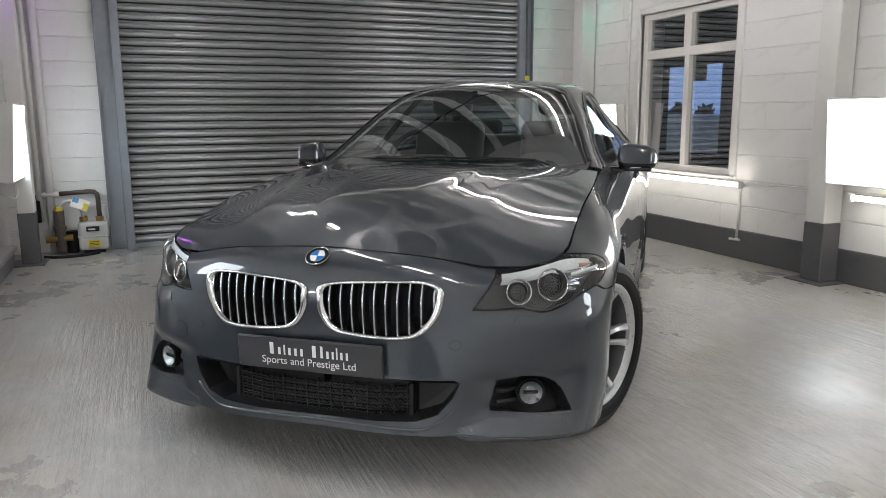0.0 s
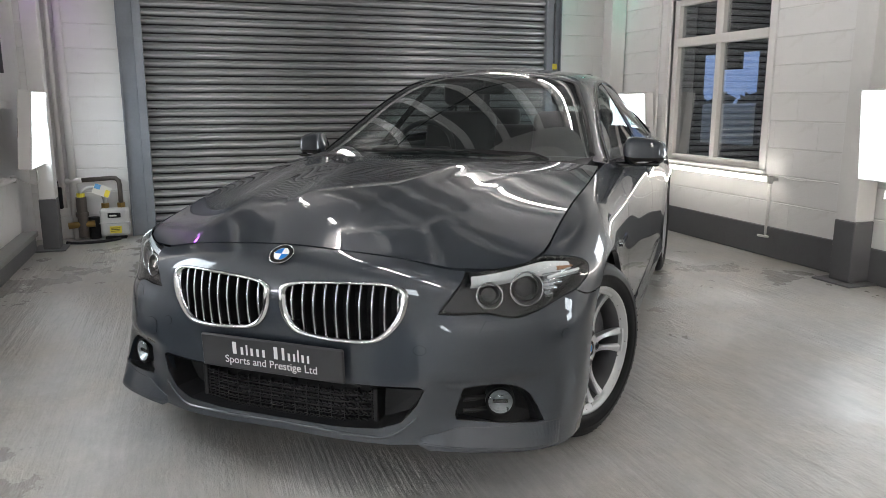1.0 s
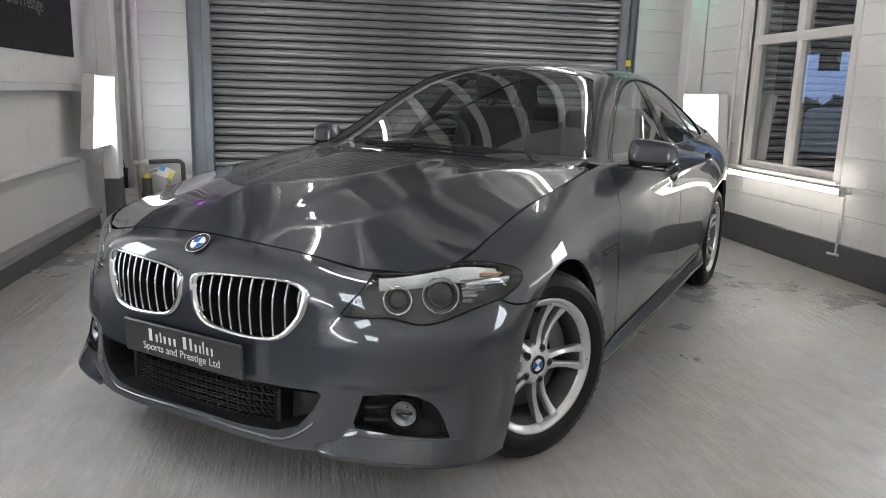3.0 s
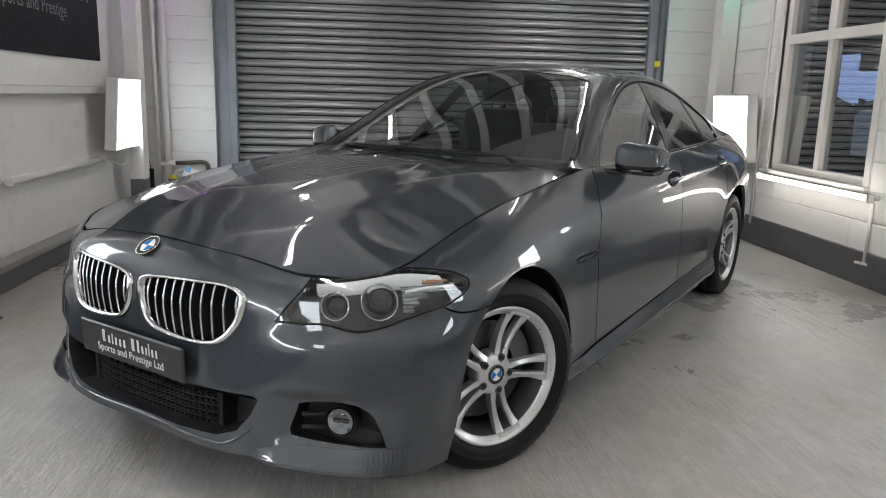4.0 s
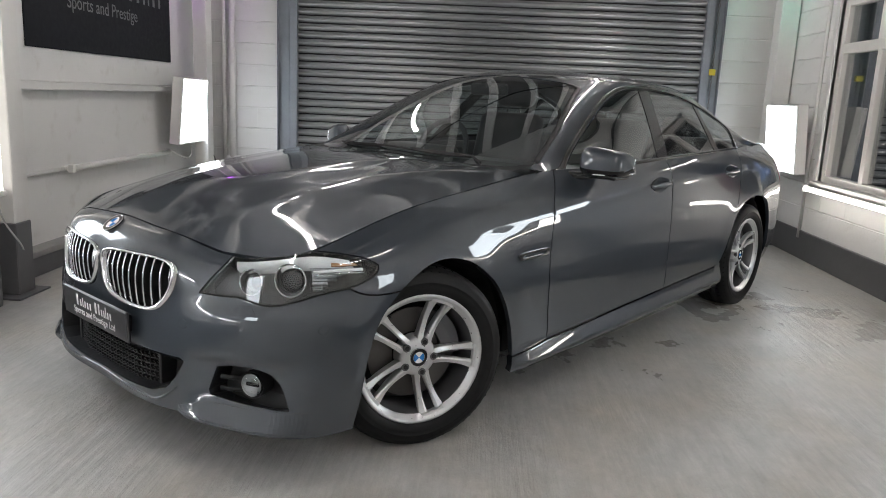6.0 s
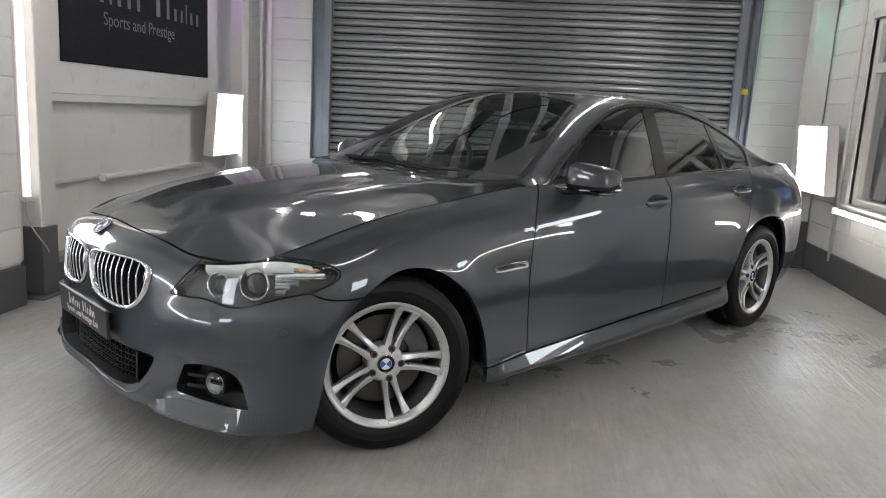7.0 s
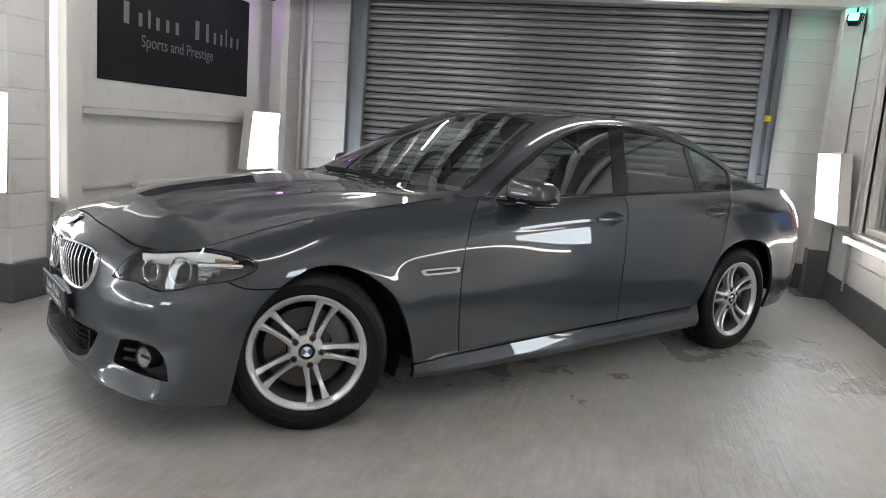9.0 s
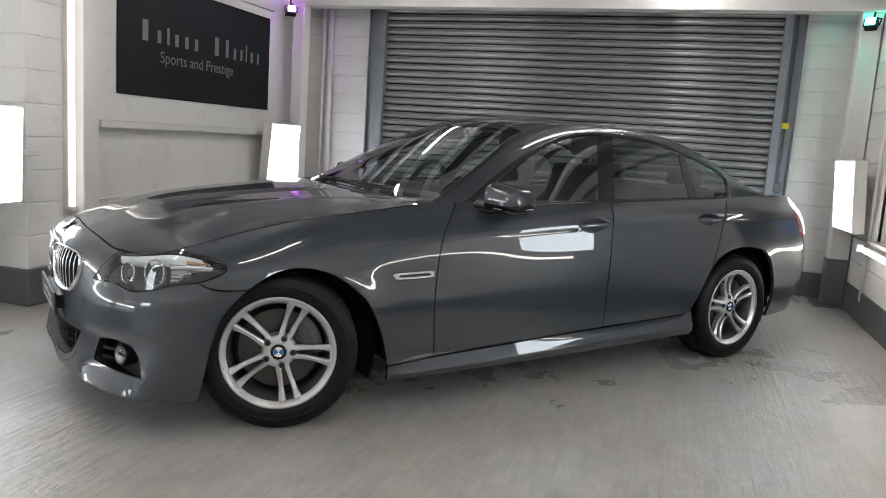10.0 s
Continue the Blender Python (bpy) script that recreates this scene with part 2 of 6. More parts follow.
for i in range(12):
    x = XL + 0.25 + i * 0.49
    tagged(part("trim_joist", box((x - 0.05, YB, ZC - 0.10), (x + 0.05, YF, ZC - 0.002), 0.008), M_JOIST), "pale painted ceiling joist", "joist", kind="structure")


def block_wall(name, label, lo, hi, axis, face, holes=(), base=0.0, thick=0.25, first=0.0):
    """A wall with painted blocks set on its face. axis: the one along the wall (0 or 1); face: +1 or -1, the side the room is on."""
    other = 1 - axis
    core = lo[other] if face < 0 else hi[other]
    bm = bmesh.new()
    a0, a1, z0, z1 = lo[axis], hi[axis], lo[2], hi[2]
    cuts = sorted({a0, a1, *[h[0] for h in holes], *[h[1] for h in holes]})
    for c0, c1 in zip(cuts, cuts[1:]):
        spans = [(z0, z1)]
        for h in holes:
            if h[0] <= c0 and h[1] >= c1:
                spans = [(z0, h[2]), (h[3], z1)]
        for s0, s1 in spans:
            if s1 - s0 > 0.001:
                p, q = [0, 0, s0], [0, 0, s1]
                p[axis], q[axis] = c0, c1
                p[other], q[other] = lo[other], hi[other]
                add_box(bm, p, q)
    wall = tagged(part(name, bm, M_JOINT), label, "wall", kind="structure")
    bl, bh, proud, gap = 0.44, 0.215, 0.006, 0.007
    shared = {}
    row, z = 0, base
    while z < z1 - 0.02:
        top = min(z + bh, z1)
        a = a0 - (bl / 2 if row % 2 else 0) - first
        while a < a1:
            b0, b1 = max(a, a0), min(a + bl, a1)
            a += bl
            pieces = [(b0, b1, z, top)]
            for h in holes:
                nxt = []
                for u0, u1, w0, w1 in pieces:
                    if h[1] <= u0 or h[0] >= u1 or h[3] <= w0 or h[2] >= w1:
                        nxt.append((u0, u1, w0, w1))
                        continue
                    if h[0] > u0:
                        nxt.append((u0, h[0], w0, w1))
                    if h[1] < u1:
                        nxt.append((h[1], u1, w0, w1))
                    m0, m1 = max(u0, h[0]), min(u1, h[1])
                    if h[2] > w0:
                        nxt.append((m0, m1, w0, h[2]))
                    if h[3] < w1:
                        nxt.append((m0, m1, h[3], w1))
                pieces = nxt
            for u0, u1, w0, w1 in pieces:
                if u1 - u0 < 0.03 or w1 - w0 < 0.03:
                    continue
                key = (round(u1 - u0, 3), round(w1 - w0, 3))
                if key not in shared:
                    L, Hh = key
                    d = [L + 0.005, 0, Hh - gap]
                    p = [-d[0] / 2, -proud, -d[2] / 2]
                    q = [d[0] / 2, proud, d[2] / 2]
                    shared[key] = mesh_of(add_box(bmesh.new(), p, q, 0.0035, 1), "block", M_BLOCK)
                ob = new("block", shared[key])
                ob.parent = wall
                pos = [0, 0, (w0 + w1) / 2]
                pos[axis] = (u0 + u1) / 2
                pos[other] = core + random.uniform(-0.0012, 0.0012)
                ob.matrix_basis = pose(*pos, 0, 0, 0 if axis == 0 else 90)
        z += bh
        row += 1
    return wall


WIN = (1.91, 3.23, 0.70, 2.19)
block_wall("wall_right", "white painted blockwork wall with a window", (XR, YB, 0), (XR + 0.28, YF + 0.28, ZC), 1, -1, [WIN], 0.24)
block_wall("wall_shutter_right", "white painted blockwork pier beside the roller shutter", (3.385, YF, 0), (XR, YF + 0.28, ZC), 0, -1, (), 0.24)
block_wall("wall_shutter_left", "white painted blockwork pier beside the roller shutter", (XL - 0.28, YF, 0), (-1.06, YF + 0.28, ZC), 0, -1, (), 0.0)
tagged(part("wall_shutter_head", box((-1.06, YF, 2.80), (3.385, YF + 0.28, ZC)), M_WALL), "white painted wall over the shutter", "wall", kind="structure")
tagged(part("wall_left", box((XL - 0.28, YB, 0), (XL, YF, ZC), 0), M_WALL), "smooth off-white painted wall", "wall", kind="structure")
tagged(part("wall_back", box((XL - 0.28, YB - 0.28, 0), (XR + 0.28, YB, ZC)), M_WALL), "plain white painted wall", "wall", kind="structure")
# dark skirting bands painted on slightly thicker render
tagged(part("baseboard_right", box((XR - 0.022, YB, 0), (XR, YF, 0.25), 0.006), M_BAND), "dark grey painted band at the foot of the wall", "skirting", kind="structure")
tagged(part("baseboard_shutter", box((3.39, YF - 0.022, 0), (XR - 0.024, YF, 0.235), 0.006), M_BAND), "dark grey painted band at the foot of the wall", "skirting", kind="structure")
tagged(part("baseboard_left", box((XL, 0.97, 0), (-1.790, 3.91, 0.130), 0.006), M_BAND), "dark grey painted plinth at the foot of the wall", "skirting", kind="structure")
tagged(part("trim_ledge", box((XL, 0.97, 0.133), (-1.768, 3.91, 0.176), 0.006, 2), M_LEDGE), "grey painted ledge on the plinth", "ledge", kind="structure")


def roller_shutter():
    """Curved interlocking slats between two steel guides."""
    thing = empty("roller_shutter", label="closed galvanised steel roller shutter with curved slats", category="roller shutter")
    x0, x1, pitch, top = -0.87, 3.212, SLAT, 2.82
    prof = []
    for i in range(13):
        a = i / 12
        prof.append((YF - 0.040 - 0.026 * math.sin(math.pi * a) ** 0.8, pitch * (0.07 + 0.70 * a)))
    prof += [(YF - 0.044, pitch * 0.82), (YF - 0.046, pitch * 0.86), (YF - 0.044, pitch * 0.90), (YF - 0.014, pitch * 0.92), (YF - 0.014, pitch * 1.06), (YF - 0.008, pitch * 1.06), (YF - 0.008, pitch * 0.06)]
    bm = add_extrusion(bmesh.new(), prof, x0, x1, 0)
    bmesh.ops.recalc_face_normals(bm, faces=bm.faces)
    # recessed faces get the dark colour that stands for their shade
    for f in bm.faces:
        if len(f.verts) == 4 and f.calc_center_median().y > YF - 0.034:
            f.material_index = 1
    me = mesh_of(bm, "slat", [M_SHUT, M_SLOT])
    n = int(top / pitch)
    for i in range(n):
        ob = new("slat", me)
        ob.parent = thing
        ob.matrix_basis = pose(0, 0, 0.0527 + i * pitch)
    part("bottom_rail", box((x0, YF - 0.065, 0.004), (x1, YF - 0.015, 0.05), 0.004), M_GUIDE, thing)
    for a, b, s in ((-1.065, -0.852, 1), (3.194, 3.39, -1)):
        inner = b if s > 0 else a
        bm = box((a, YF - 0.03, 0), (b, YF - 0.002, 2.8), 0.003)
        lo, hi = sorted((inner, inner - s * 0.075))
        g = part("guide", bm, M_GUIDE, thing)
        part("guide_channel", box((lo, YF - 0.115, 0), (hi, YF - 0.032, 2.8), 0.004), M_GUIDE, g)
        out = a if s > 0 else b
        lo, hi = sorted((out, out + s * 0.012))
        part("guide_lip", box((lo, YF - 0.075, 0), (hi, YF - 0.032, 2.8), 0.003), M_GUIDE, g)
    return thing


SLAT = 0.0756
roller_shutter()


def steel_column(x, y, sx, sy, top, base=True):
    thing = empty("steel_column", pose(x, y, 0), "white painted steel column with a dark grey foot", "column", "columns along the walls")
    part("upper_shaft", box((-sx / 2, -sy / 2, 0.44), (sx / 2, sy / 2, top), 0.006), M_STEELW, thing)
    part("foot_shaft", box((-sx / 2 - 0.002, -sy / 2 - 0.002, 0.012), (sx / 2 + 0.002, sy / 2 + 0.002, 0.44), 0.006), M_STEELG, thing, "dark grey painted")
    if base:
        bm = box((-sx / 2 - 0.08, -sy / 2 - 0.08, 0), (sx / 2 + 0.05, sy / 2 + 0.08, 0.012), 0.003)
        part("base_plate", bm, M_STEELG, thing)
    return thing


steel_column(3.848, 0.85, 0.17, 0.17, 2.61)
steel_column(3.848, 4.10, 0.17, 0.17, 2.61)
steel_column(-1.675, 0.89, 0.13, 0.15, 2.61)
steel_column(-1.675, 3.99, 0.13, 0.15, 2.61)
tagged(part("roof_beam", box((XL, 3.96, 2.61), (XR, 4.14, 2.77), 0.004), M_STEELW), "white painted steel beam across the room", "beam", kind="structure")
tagged(part("roof_beam", box((XL, 0.80, 2.61), (XR, 0.98, 2.77), 0.004), M_STEELW), "white painted steel beam across the room", "beam", kind="structure")


def led_panel(m, label, reach=0.0):
    """A square lit box: local +x is the lit face, 0.6 square."""
    thing = empty("led_panel", m, label, "light panel", "square light panels on the walls")
    part("casing", box((-0.10, -0.3, -0.3), (-0.004, 0.3, 0.3), 0.004), M_BATTEN, thing)
    part("lit_face", box((-0.004, -0.285, -0.285), (0.0, 0.285, 0.285)), M_LED, thing, "glowing white diffuser")
    part("bracket", box((-0.15, -0.05, -0.08), (-0.10, 0.05, 0.08), 0.003), M_BATTEN if reach else M_BLACK, thing)
    if reach:
        part("arm", box((-0.15, 0.0, -0.02), (-0.13, reach, 0.02), 0.003), M_BATTEN, thing)
    return thing


led_panel(pose(3.732, 3.595, 1.035, 0, 5, 183.7), "glowing square light panel on the column by the window")
led_panel(pose(3.715, 0.47, 1.03, 0, 5, 180), "glowing square light panel beside the steel column")
led_panel(pose(-1.63, 3.635, 1.035, 0, 5, 0), "glowing square light panel on the corner column")
led_panel(pose(-1.455, -0.13, 1.012, 0, 2, 0), "glowing square light panel beside the block pier", 0.55)


def batten(m, length, lit, label, glowing=None):
    """A tube light: local x along, -z is the way that it shines."""
    thing = empty("tube_light", m, label, "tube light", "tube lights")
    part("spine", box((-length / 2, -0.014, 0.0), (length / 2, 0.014, 0.05), 0.005), M_BATTEN, thing)
    bm = bmesh.new()
    add_cyl(bm, (-length / 2 + 0.03, 0, -0.022), (length / 2 - 0.03, 0, -0.022), 0.019, 14)
    part("tube", bm, (glowing or M_TUBE) if lit else M_BATTEN, thing, "lit fluorescent tube" if lit else "unlit tube", True)
    for s in (-1, 1):
        lo, hi = sorted((s * length / 2, s * (length / 2 - 0.03)))
        part("end_cap", box((lo, -0.03, -0.045), (hi, 0.03, 0.001), 0.005), M_BATTEN, thing)
    return thing


batten(pose(3.845, 2.40, 0.645, 90, 0, 90), 1.53, True, "lit tube light under the window sill")
# those at negative y are out of view and added as fill
for x, ys in ((-0.1425, (-3.6, -1.5, 0.6, 2.9)), (2.31, (-3.6, -1.6, 1.75, 3.45))):
    for y in ys:
        light = batten(pose(x, y, ZC - 0.181, 0, 0, 90), 1.5, True, "lit tube light under the ceiling", M_TUBEC if y > 0 else M_TUBER if x > 1 else M_TUBEB)
        for d in (-0.5, 0.5):
            part("hanger", add_cyl(bmesh.new(), (d, 0, 0.045), (d, 0, 0.135), 0.006, 8), M_BATTEN, light)

batten(pose(-1.665, 0.745, 1.71, 0, -90, 0), 2.2, True, "lit tube light standing beside the steel column", M_TUBEL)
# two unseen tubes, added to brighten the floor on the left
for y in (-1.75, -3.55):
    batten(pose(XL + 0.05, y, 0.655, 90, 0, 90) @ pose(0, 0, 0, 180, 0, 0), 1.6, True, "unseen fill tube added low on the wall near the back", M_TUBEFILL)
batten(pose(XL + 0.045, 2.66, 0.655, 90, 0, 90) @ pose(0, 0, 0, 180, 0, 0), 1.7, False, "unlit dusty tube light low on the wall")
# block pier
pier = tagged(part("wall_pier", box((XL, 0.325, 0), (-1.61, 0.615, ZC)), M_JOINT), "white painted block pier", "wall", kind="structure")
for i in range(13):
    z0, z1 = 0.26 + i * 0.215, min(0.26 + i * 0.215 + 0.208, ZC - 0.01)
    ob = part("block", box((XL + 0.01, 0.319, z0), (-1.602, 0.621, z1), 0.006, 2), M_BLOCK, pier)
part("pier_foot", box((XL, 0.31, 0), (-1.588, 0.63, 0.25), 0.012, 2), M_BAND, pier, "dark grey painted foot")
tagged(part("baseboard_left", box((XL, YB, 0), (XL + 0.03, 0.305, 0.36), 0.01), M_BAND), "dark grey painted band at the foot of the wall", "skirting", kind="structure")

# sign board and the rails round it
board = empty("sign_board", label="matt black sign board with pale lettering on the wall", category="sign")
part("panel", box((XL + 0.045, 1.395, 1.468), (XL + 0.06, 3.605, 2.405), 0.003), M_BOARD, board)
me = text_mesh("Sports and Prestige", 0.136, 0.0008)
me.materials.clear()
me.materials.append(M_LETTER)
ob = new("small_lettering", me)
ob.parent = board
ob.matrix_basis = pose(XL + 0.0615, 2.42, 1.800, 90, 0, 90)
tagged(ob, kind="stuff")
SIGN_W = [.16, .105, .07, .105, .105, .105, .11, .15, .105, .095, .08, .055, .095, .085]
SIGN_H = [1, .62, .85, .62, .62, .62, 0, 1, 1, .62, .62, 1, .62, .62]
SIGN_W = [1.29 * w for w in SIGN_W]
yy = 2.52 - sum(SIGN_W) / 2
for w, h in zip(SIGN_W, SIGN_H):
    if h:
        part("name_bar", box((XL + 0.0595, yy + w * .34, 1.915), (XL + 0.0622, yy + w * .66, 1.915 + .165 * h)), M_LETTER, board)
    yy += w
backing = box((XL, 1.20, 1.254), (XL + 0.045, 3.63, 2.485), 0.004)
tagged(part("wall_panel", backing, M_WALL), "smooth white panel behind the sign board", "panel", kind="structure")
tagged(part("trim_rail", box((XL, 1.20, 1.200), (XL + 0.085, 3.60, 1.252), 0.006, 2), M_STEELW), "white painted wooden rail under the panel", "rail", kind="structure")
tagged(part("trim_rail", box((XL, 1.20, 2.487), (XL + 0.085, 3.66, 2.545), 0.006, 2), M_STEELW), "white painted wooden rail over the panel", "rail", kind="structure")

# window: frame, mullion, transom, panes, sill
y0, y1, z0, z1 = WIN
window = tagged(empty("window_1"), "white framed four-pane window with dusk outside", "window", kind="structure")
fx0, fx1 = XR + 0.03, XR + 0.095


def frame_bar(name, lo, hi):
    return part(name, box(lo, hi, 0.006, 2), M_UPVC, window)


frame_bar("window_frame", (fx0, y0, z0), (fx1, y0 + 0.065, z1))
frame_bar("window_frame", (fx0, y1 - 0.065, z0), (fx1, y1, z1))
frame_bar("window_frame", (fx0, y0 + 0.063, z0), (fx1, y1 - 0.063, z0 + 0.055))
frame_bar("window_frame", (fx0, y0 + 0.063, z1 - 0.055), (fx1, y1 - 0.063, z1))
frame_bar("transom", (fx0 - 0.004, y0 + 0.06, 1.760), (fx1 - 0.003, y1 - 0.06, 1.840))
frame_bar("mullion", (fx0 - 0.002, 2.545, z0 + 0.05), (fx1 - 0.005, 2.61, 1.765))
frame_bar("mullion", (fx0 - 0.002, 2.535, 1.835), (fx1 - 0.005, 2.635, z1 - 0.05))
for a, b, c, d in ((y0 + .06, 2.55, z0 + .05, 1.765), (2.605, y1 - .06, z0 + .05, 1.765), (y0 + .06, 2.54, 1.835, z1 - .05), (2.63, y1 - .06, 1.835, z1 - .05)):
    ob = part("pane", box((XR + 0.070, a, c), (XR + 0.074, b, d)), M_PANE, window)
for a, b in ((y0 - 0.07, y0), (y1, y1 + 0.06)):
    part("architrave", box((XR - 0.020, a, z0 - 0.03), (XR + 0.03, b, z1 + 0.06), 0.005), M_STEELW, window)
part("architrave", box((XR - 0.020, y0, z1), (XR + 0.03, y1, z1 + 0.06), 0.005), M_STEELW, window)
part("window_sill", box((XR - 0.045, y0 - 0.07, z0 - 0.032), (XR + 0.032, y1 + 0.06, z0), 0.006, 2), M_STEELW, window)

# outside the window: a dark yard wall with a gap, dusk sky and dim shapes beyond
# near-black: the yard's darkness at dusk is put into the colour
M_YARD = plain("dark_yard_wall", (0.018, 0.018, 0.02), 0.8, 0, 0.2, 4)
M_DUSK = glow("dusk_sky", (0.07, 0.24, 0.68), 1.5)
M_TREE = plain("dark_leaves", (0.012, 0.018, 0.014), 0.8, 0, 0.3, 6)
# weak emission stands in for the dim light falling on the van
M_VAN = glow("glowing_van_body", (0.16, 0.26, 0.42), 0.22)
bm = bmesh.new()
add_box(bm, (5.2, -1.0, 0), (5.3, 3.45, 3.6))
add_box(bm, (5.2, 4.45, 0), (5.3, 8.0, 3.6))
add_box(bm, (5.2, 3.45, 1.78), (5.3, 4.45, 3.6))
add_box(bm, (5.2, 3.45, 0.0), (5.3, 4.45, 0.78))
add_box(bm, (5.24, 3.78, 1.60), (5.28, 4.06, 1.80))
# unseen lid over the yard, added to keep the sky's light out
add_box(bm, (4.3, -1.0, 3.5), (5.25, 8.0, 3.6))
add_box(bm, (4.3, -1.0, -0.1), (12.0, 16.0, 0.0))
# unseen end walls, added to close the yard off as well
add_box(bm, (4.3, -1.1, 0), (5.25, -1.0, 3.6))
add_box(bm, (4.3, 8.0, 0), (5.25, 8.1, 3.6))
tagged(part("yard_wall", bm, M_YARD), "near-black yard wall with a gap, closed by an unseen lid and ends", "wall", kind="structure")
tagged(part("backdrop", box((11.5, 3.0, 0), (11.6, 16.0, 6.0)), M_DUSK), "blue dusk sky beyond the yard", "sky", kind="structure")
for k in range(9):
    y = 6.2 + k * 0.75
    bm = bmesh.new()
    add_cyl(bm, (9.4, y, 0), (9.4, y, 1.2), 0.08, 8)
    rng = random.Random(k)
    for j in range(90):
        t = j / 90
        r = 0.55 * (1 - t) + 0.05
        a = j * 2.4
        c = Vector((9.4 + r * math.cos(a) * rng.uniform(.3, 1), y + r * math.sin(a) * rng.uniform(.3, 1), 0.35 + t * (0.75 + .30 * rng.random())))
        bmesh.ops.create_cone(bm, cap_ends=True, segments=5, radius1=.16, radius2=.01, depth=.34, matrix=Matrix.Translation(c) @ pose(0, 0, 0, rng.uniform(-50, 50), rng.uniform(-50, 50), 0))
    tagged(part("tree", bm, M_TREE), "dark conifer against the dusk sky", "tree", "trees beyond the yard")
tagged(part("pale_van", box((7.6, 5.6, 0.35), (9.0, 7.6, 1.22), 0.12, 3), M_VAN), "pale van outside, given a dim glow of its own", "van")

# gas meter with its pipes in the corner
meter = empty("gas_meter", pose(-0.042, 0.10, 0), label="grey gas meter with iron pipes standing on the floor", category="gas meter")
bm = box((-1.285, 4.20, 0.03), (-1.035, 4.36, 0.29), 0.03, 4)
part("casing", bm, M_METER, meter, smooth=False)
part("casing_band", box((-1.290, 4.195, 0.150), (-1.030, 4.365, 0.162), 0.003), M_METER, meter)
part("foot", box((-1.25, 4.23, 0.0), (-1.07, 4.33, 0.032)), M_BLACK, meter)
part("dial", box((-1.215, 4.188, 0.205), (-1.105, 4.200, 0.250), 0.004), M_BLACK, meter, "dark dial window")
part("dial_strip", box((-1.20, 4.184, 0.218), (-1.14, 4.189, 0.232)), M_PAPER, meter)
part("yellow_label", box((-1.205, 4.194, 0.060), (-1.105, 4.1985, 0.125)), M_YELLOW, meter, "yellow label")
for z in (0.078, 0.092, 0.106):
    part("label_bar", box((-1.195, 4.1925, z), (-1.118, 4.1942, z + 0.005)), M_BLACK, meter)
bm = bmesh.new()
add_pipe(bm, [(-1.10, 4.28, 0.28), (-1.10, 4.28, 0.50), (-1.105, 4.285, 0.535), (-1.13, 4.295, 0.556), (-1.17, 4.30, 0.56), (-1.42, 4.33, 0.545)], 0.021, 14)
part("iron_pipe", bm, M_IRON, meter, "rusty iron pipe", True)
for x in (-1.10, -1.235):
    part("union_nut", add_cyl(bmesh.new(), (x, 4.28, 0.285), (x, 4.28, 0.333), 0.034, 8), M_BRASS, meter)
bm = bmesh.new()
add_pipe(bm, bezier((-1.235, 4.28, 0.33), (-1.235, 4.27, 0.52), (-1.42, 4.25, 0.52), (-1.43, 4.25, 0.40), 14), 0.017, 10)
part("flexible_hose", bm, M_METER, meter, "ribbed grey hose", True)
bm = bmesh.new()
add_cyl(bm, (-1.43, 4.25, 0.03), (-1.43, 4.25, 0.40), 0.045, 16)
add_cyl(bm, (-1.43, 4.25, 0.22), (-1.43, 4.25, 0.26), 0.055, 16)
part("governor", bm, M_IRON, meter)
part("governor_cap", add_cyl(bmesh.new(), (-1.43, 4.25, 0.40), (-1.43, 4.25, 0.435), 0.035, 14), M_YELLOW, meter, "yellow cap")
bm = bmesh.new()
add_pipe(bm, [(-1.55, 4.24, 0.14), (-1.45, 4.24, 0.15), (-1.33, 4.25, 0.15)], 0.030, 12)
part("brass_valve", bm, M_BRASS, meter, smooth=True)
part("black_bottle", add_cyl(bmesh.new(), (-1.345, 4.33, 0.0), (-1.345, 4.33, 0.20), 0.05, 16), M_BLACK, meter)
tag = part("paper_tag", box((-0.075, -0.002, -0.05), (0.075, 0.0, 0.05)), M_PAPER, meter, "creased paper tag", m=pose(-1.25, 4.23, 0.455, -20, 24, 10))
part("tag_print", box((-0.07, -0.004, 0.0), (-0.02, -0.002, 0.045)), M_BLUE, tag)
part("tag_corner", box((0.03, -0.004, -0.045), (0.07, -0.002, 0.02)), M_YELLOW, tag)
bm = bmesh.new()
add_pipe(bm, bezier((-1.60, 4.20, 0.012), (-1.49, 4.10, 0.012), (-1.29, 4.13, 0.012), (-1.16, 4.26, 0.014), 14), 0.013, 8)
tagged(part("black_hose", bm, M_BLACK), "black rubber hose lying on the floor", "hose")
bm = bmesh.new()
add_pipe(bm, [(-1.462, 4.43, 0.545), (-1.64, 4.43, 0.535)], 0.026, 12)
add_pipe(bm, [(-1.54, 4.44, 0.0), (-1.54, 4.44, 2.9)], 0.035, 14)
add_pipe(bm, [(-1.62, 4.42, 0.30), (-1.62, 4.42, 2.9)], 0.022, 12)
tagged(part("white_pipes", bm, M_STEELW, smooth=True), "white painted service pipes in the corner", "pipe", kind="structure")
bm = bmesh.new()
add_box(bm, (-1.64, 4.10, 0.33), (-1.585, 4.13, 0.52), 0.010, 2)
add_pipe(bm, bezier((-1.612, 4.115, 0.52), (-1.61, 4.115, 0.60), (-1.63, 4.0, 0.66), (-1.64, 3.93, 0.60), 8), 0.004, 6)
tagged(part("hanging_brush", bm, M_BLACK), "black brush hanging on the corner column", "brush")

# hoist chain with a yellow clip on the right guide
chain = empty("hoist_chain", label="steel hoist chain hanging beside the roller shutter", category="chain")
bm = bmesh.new()
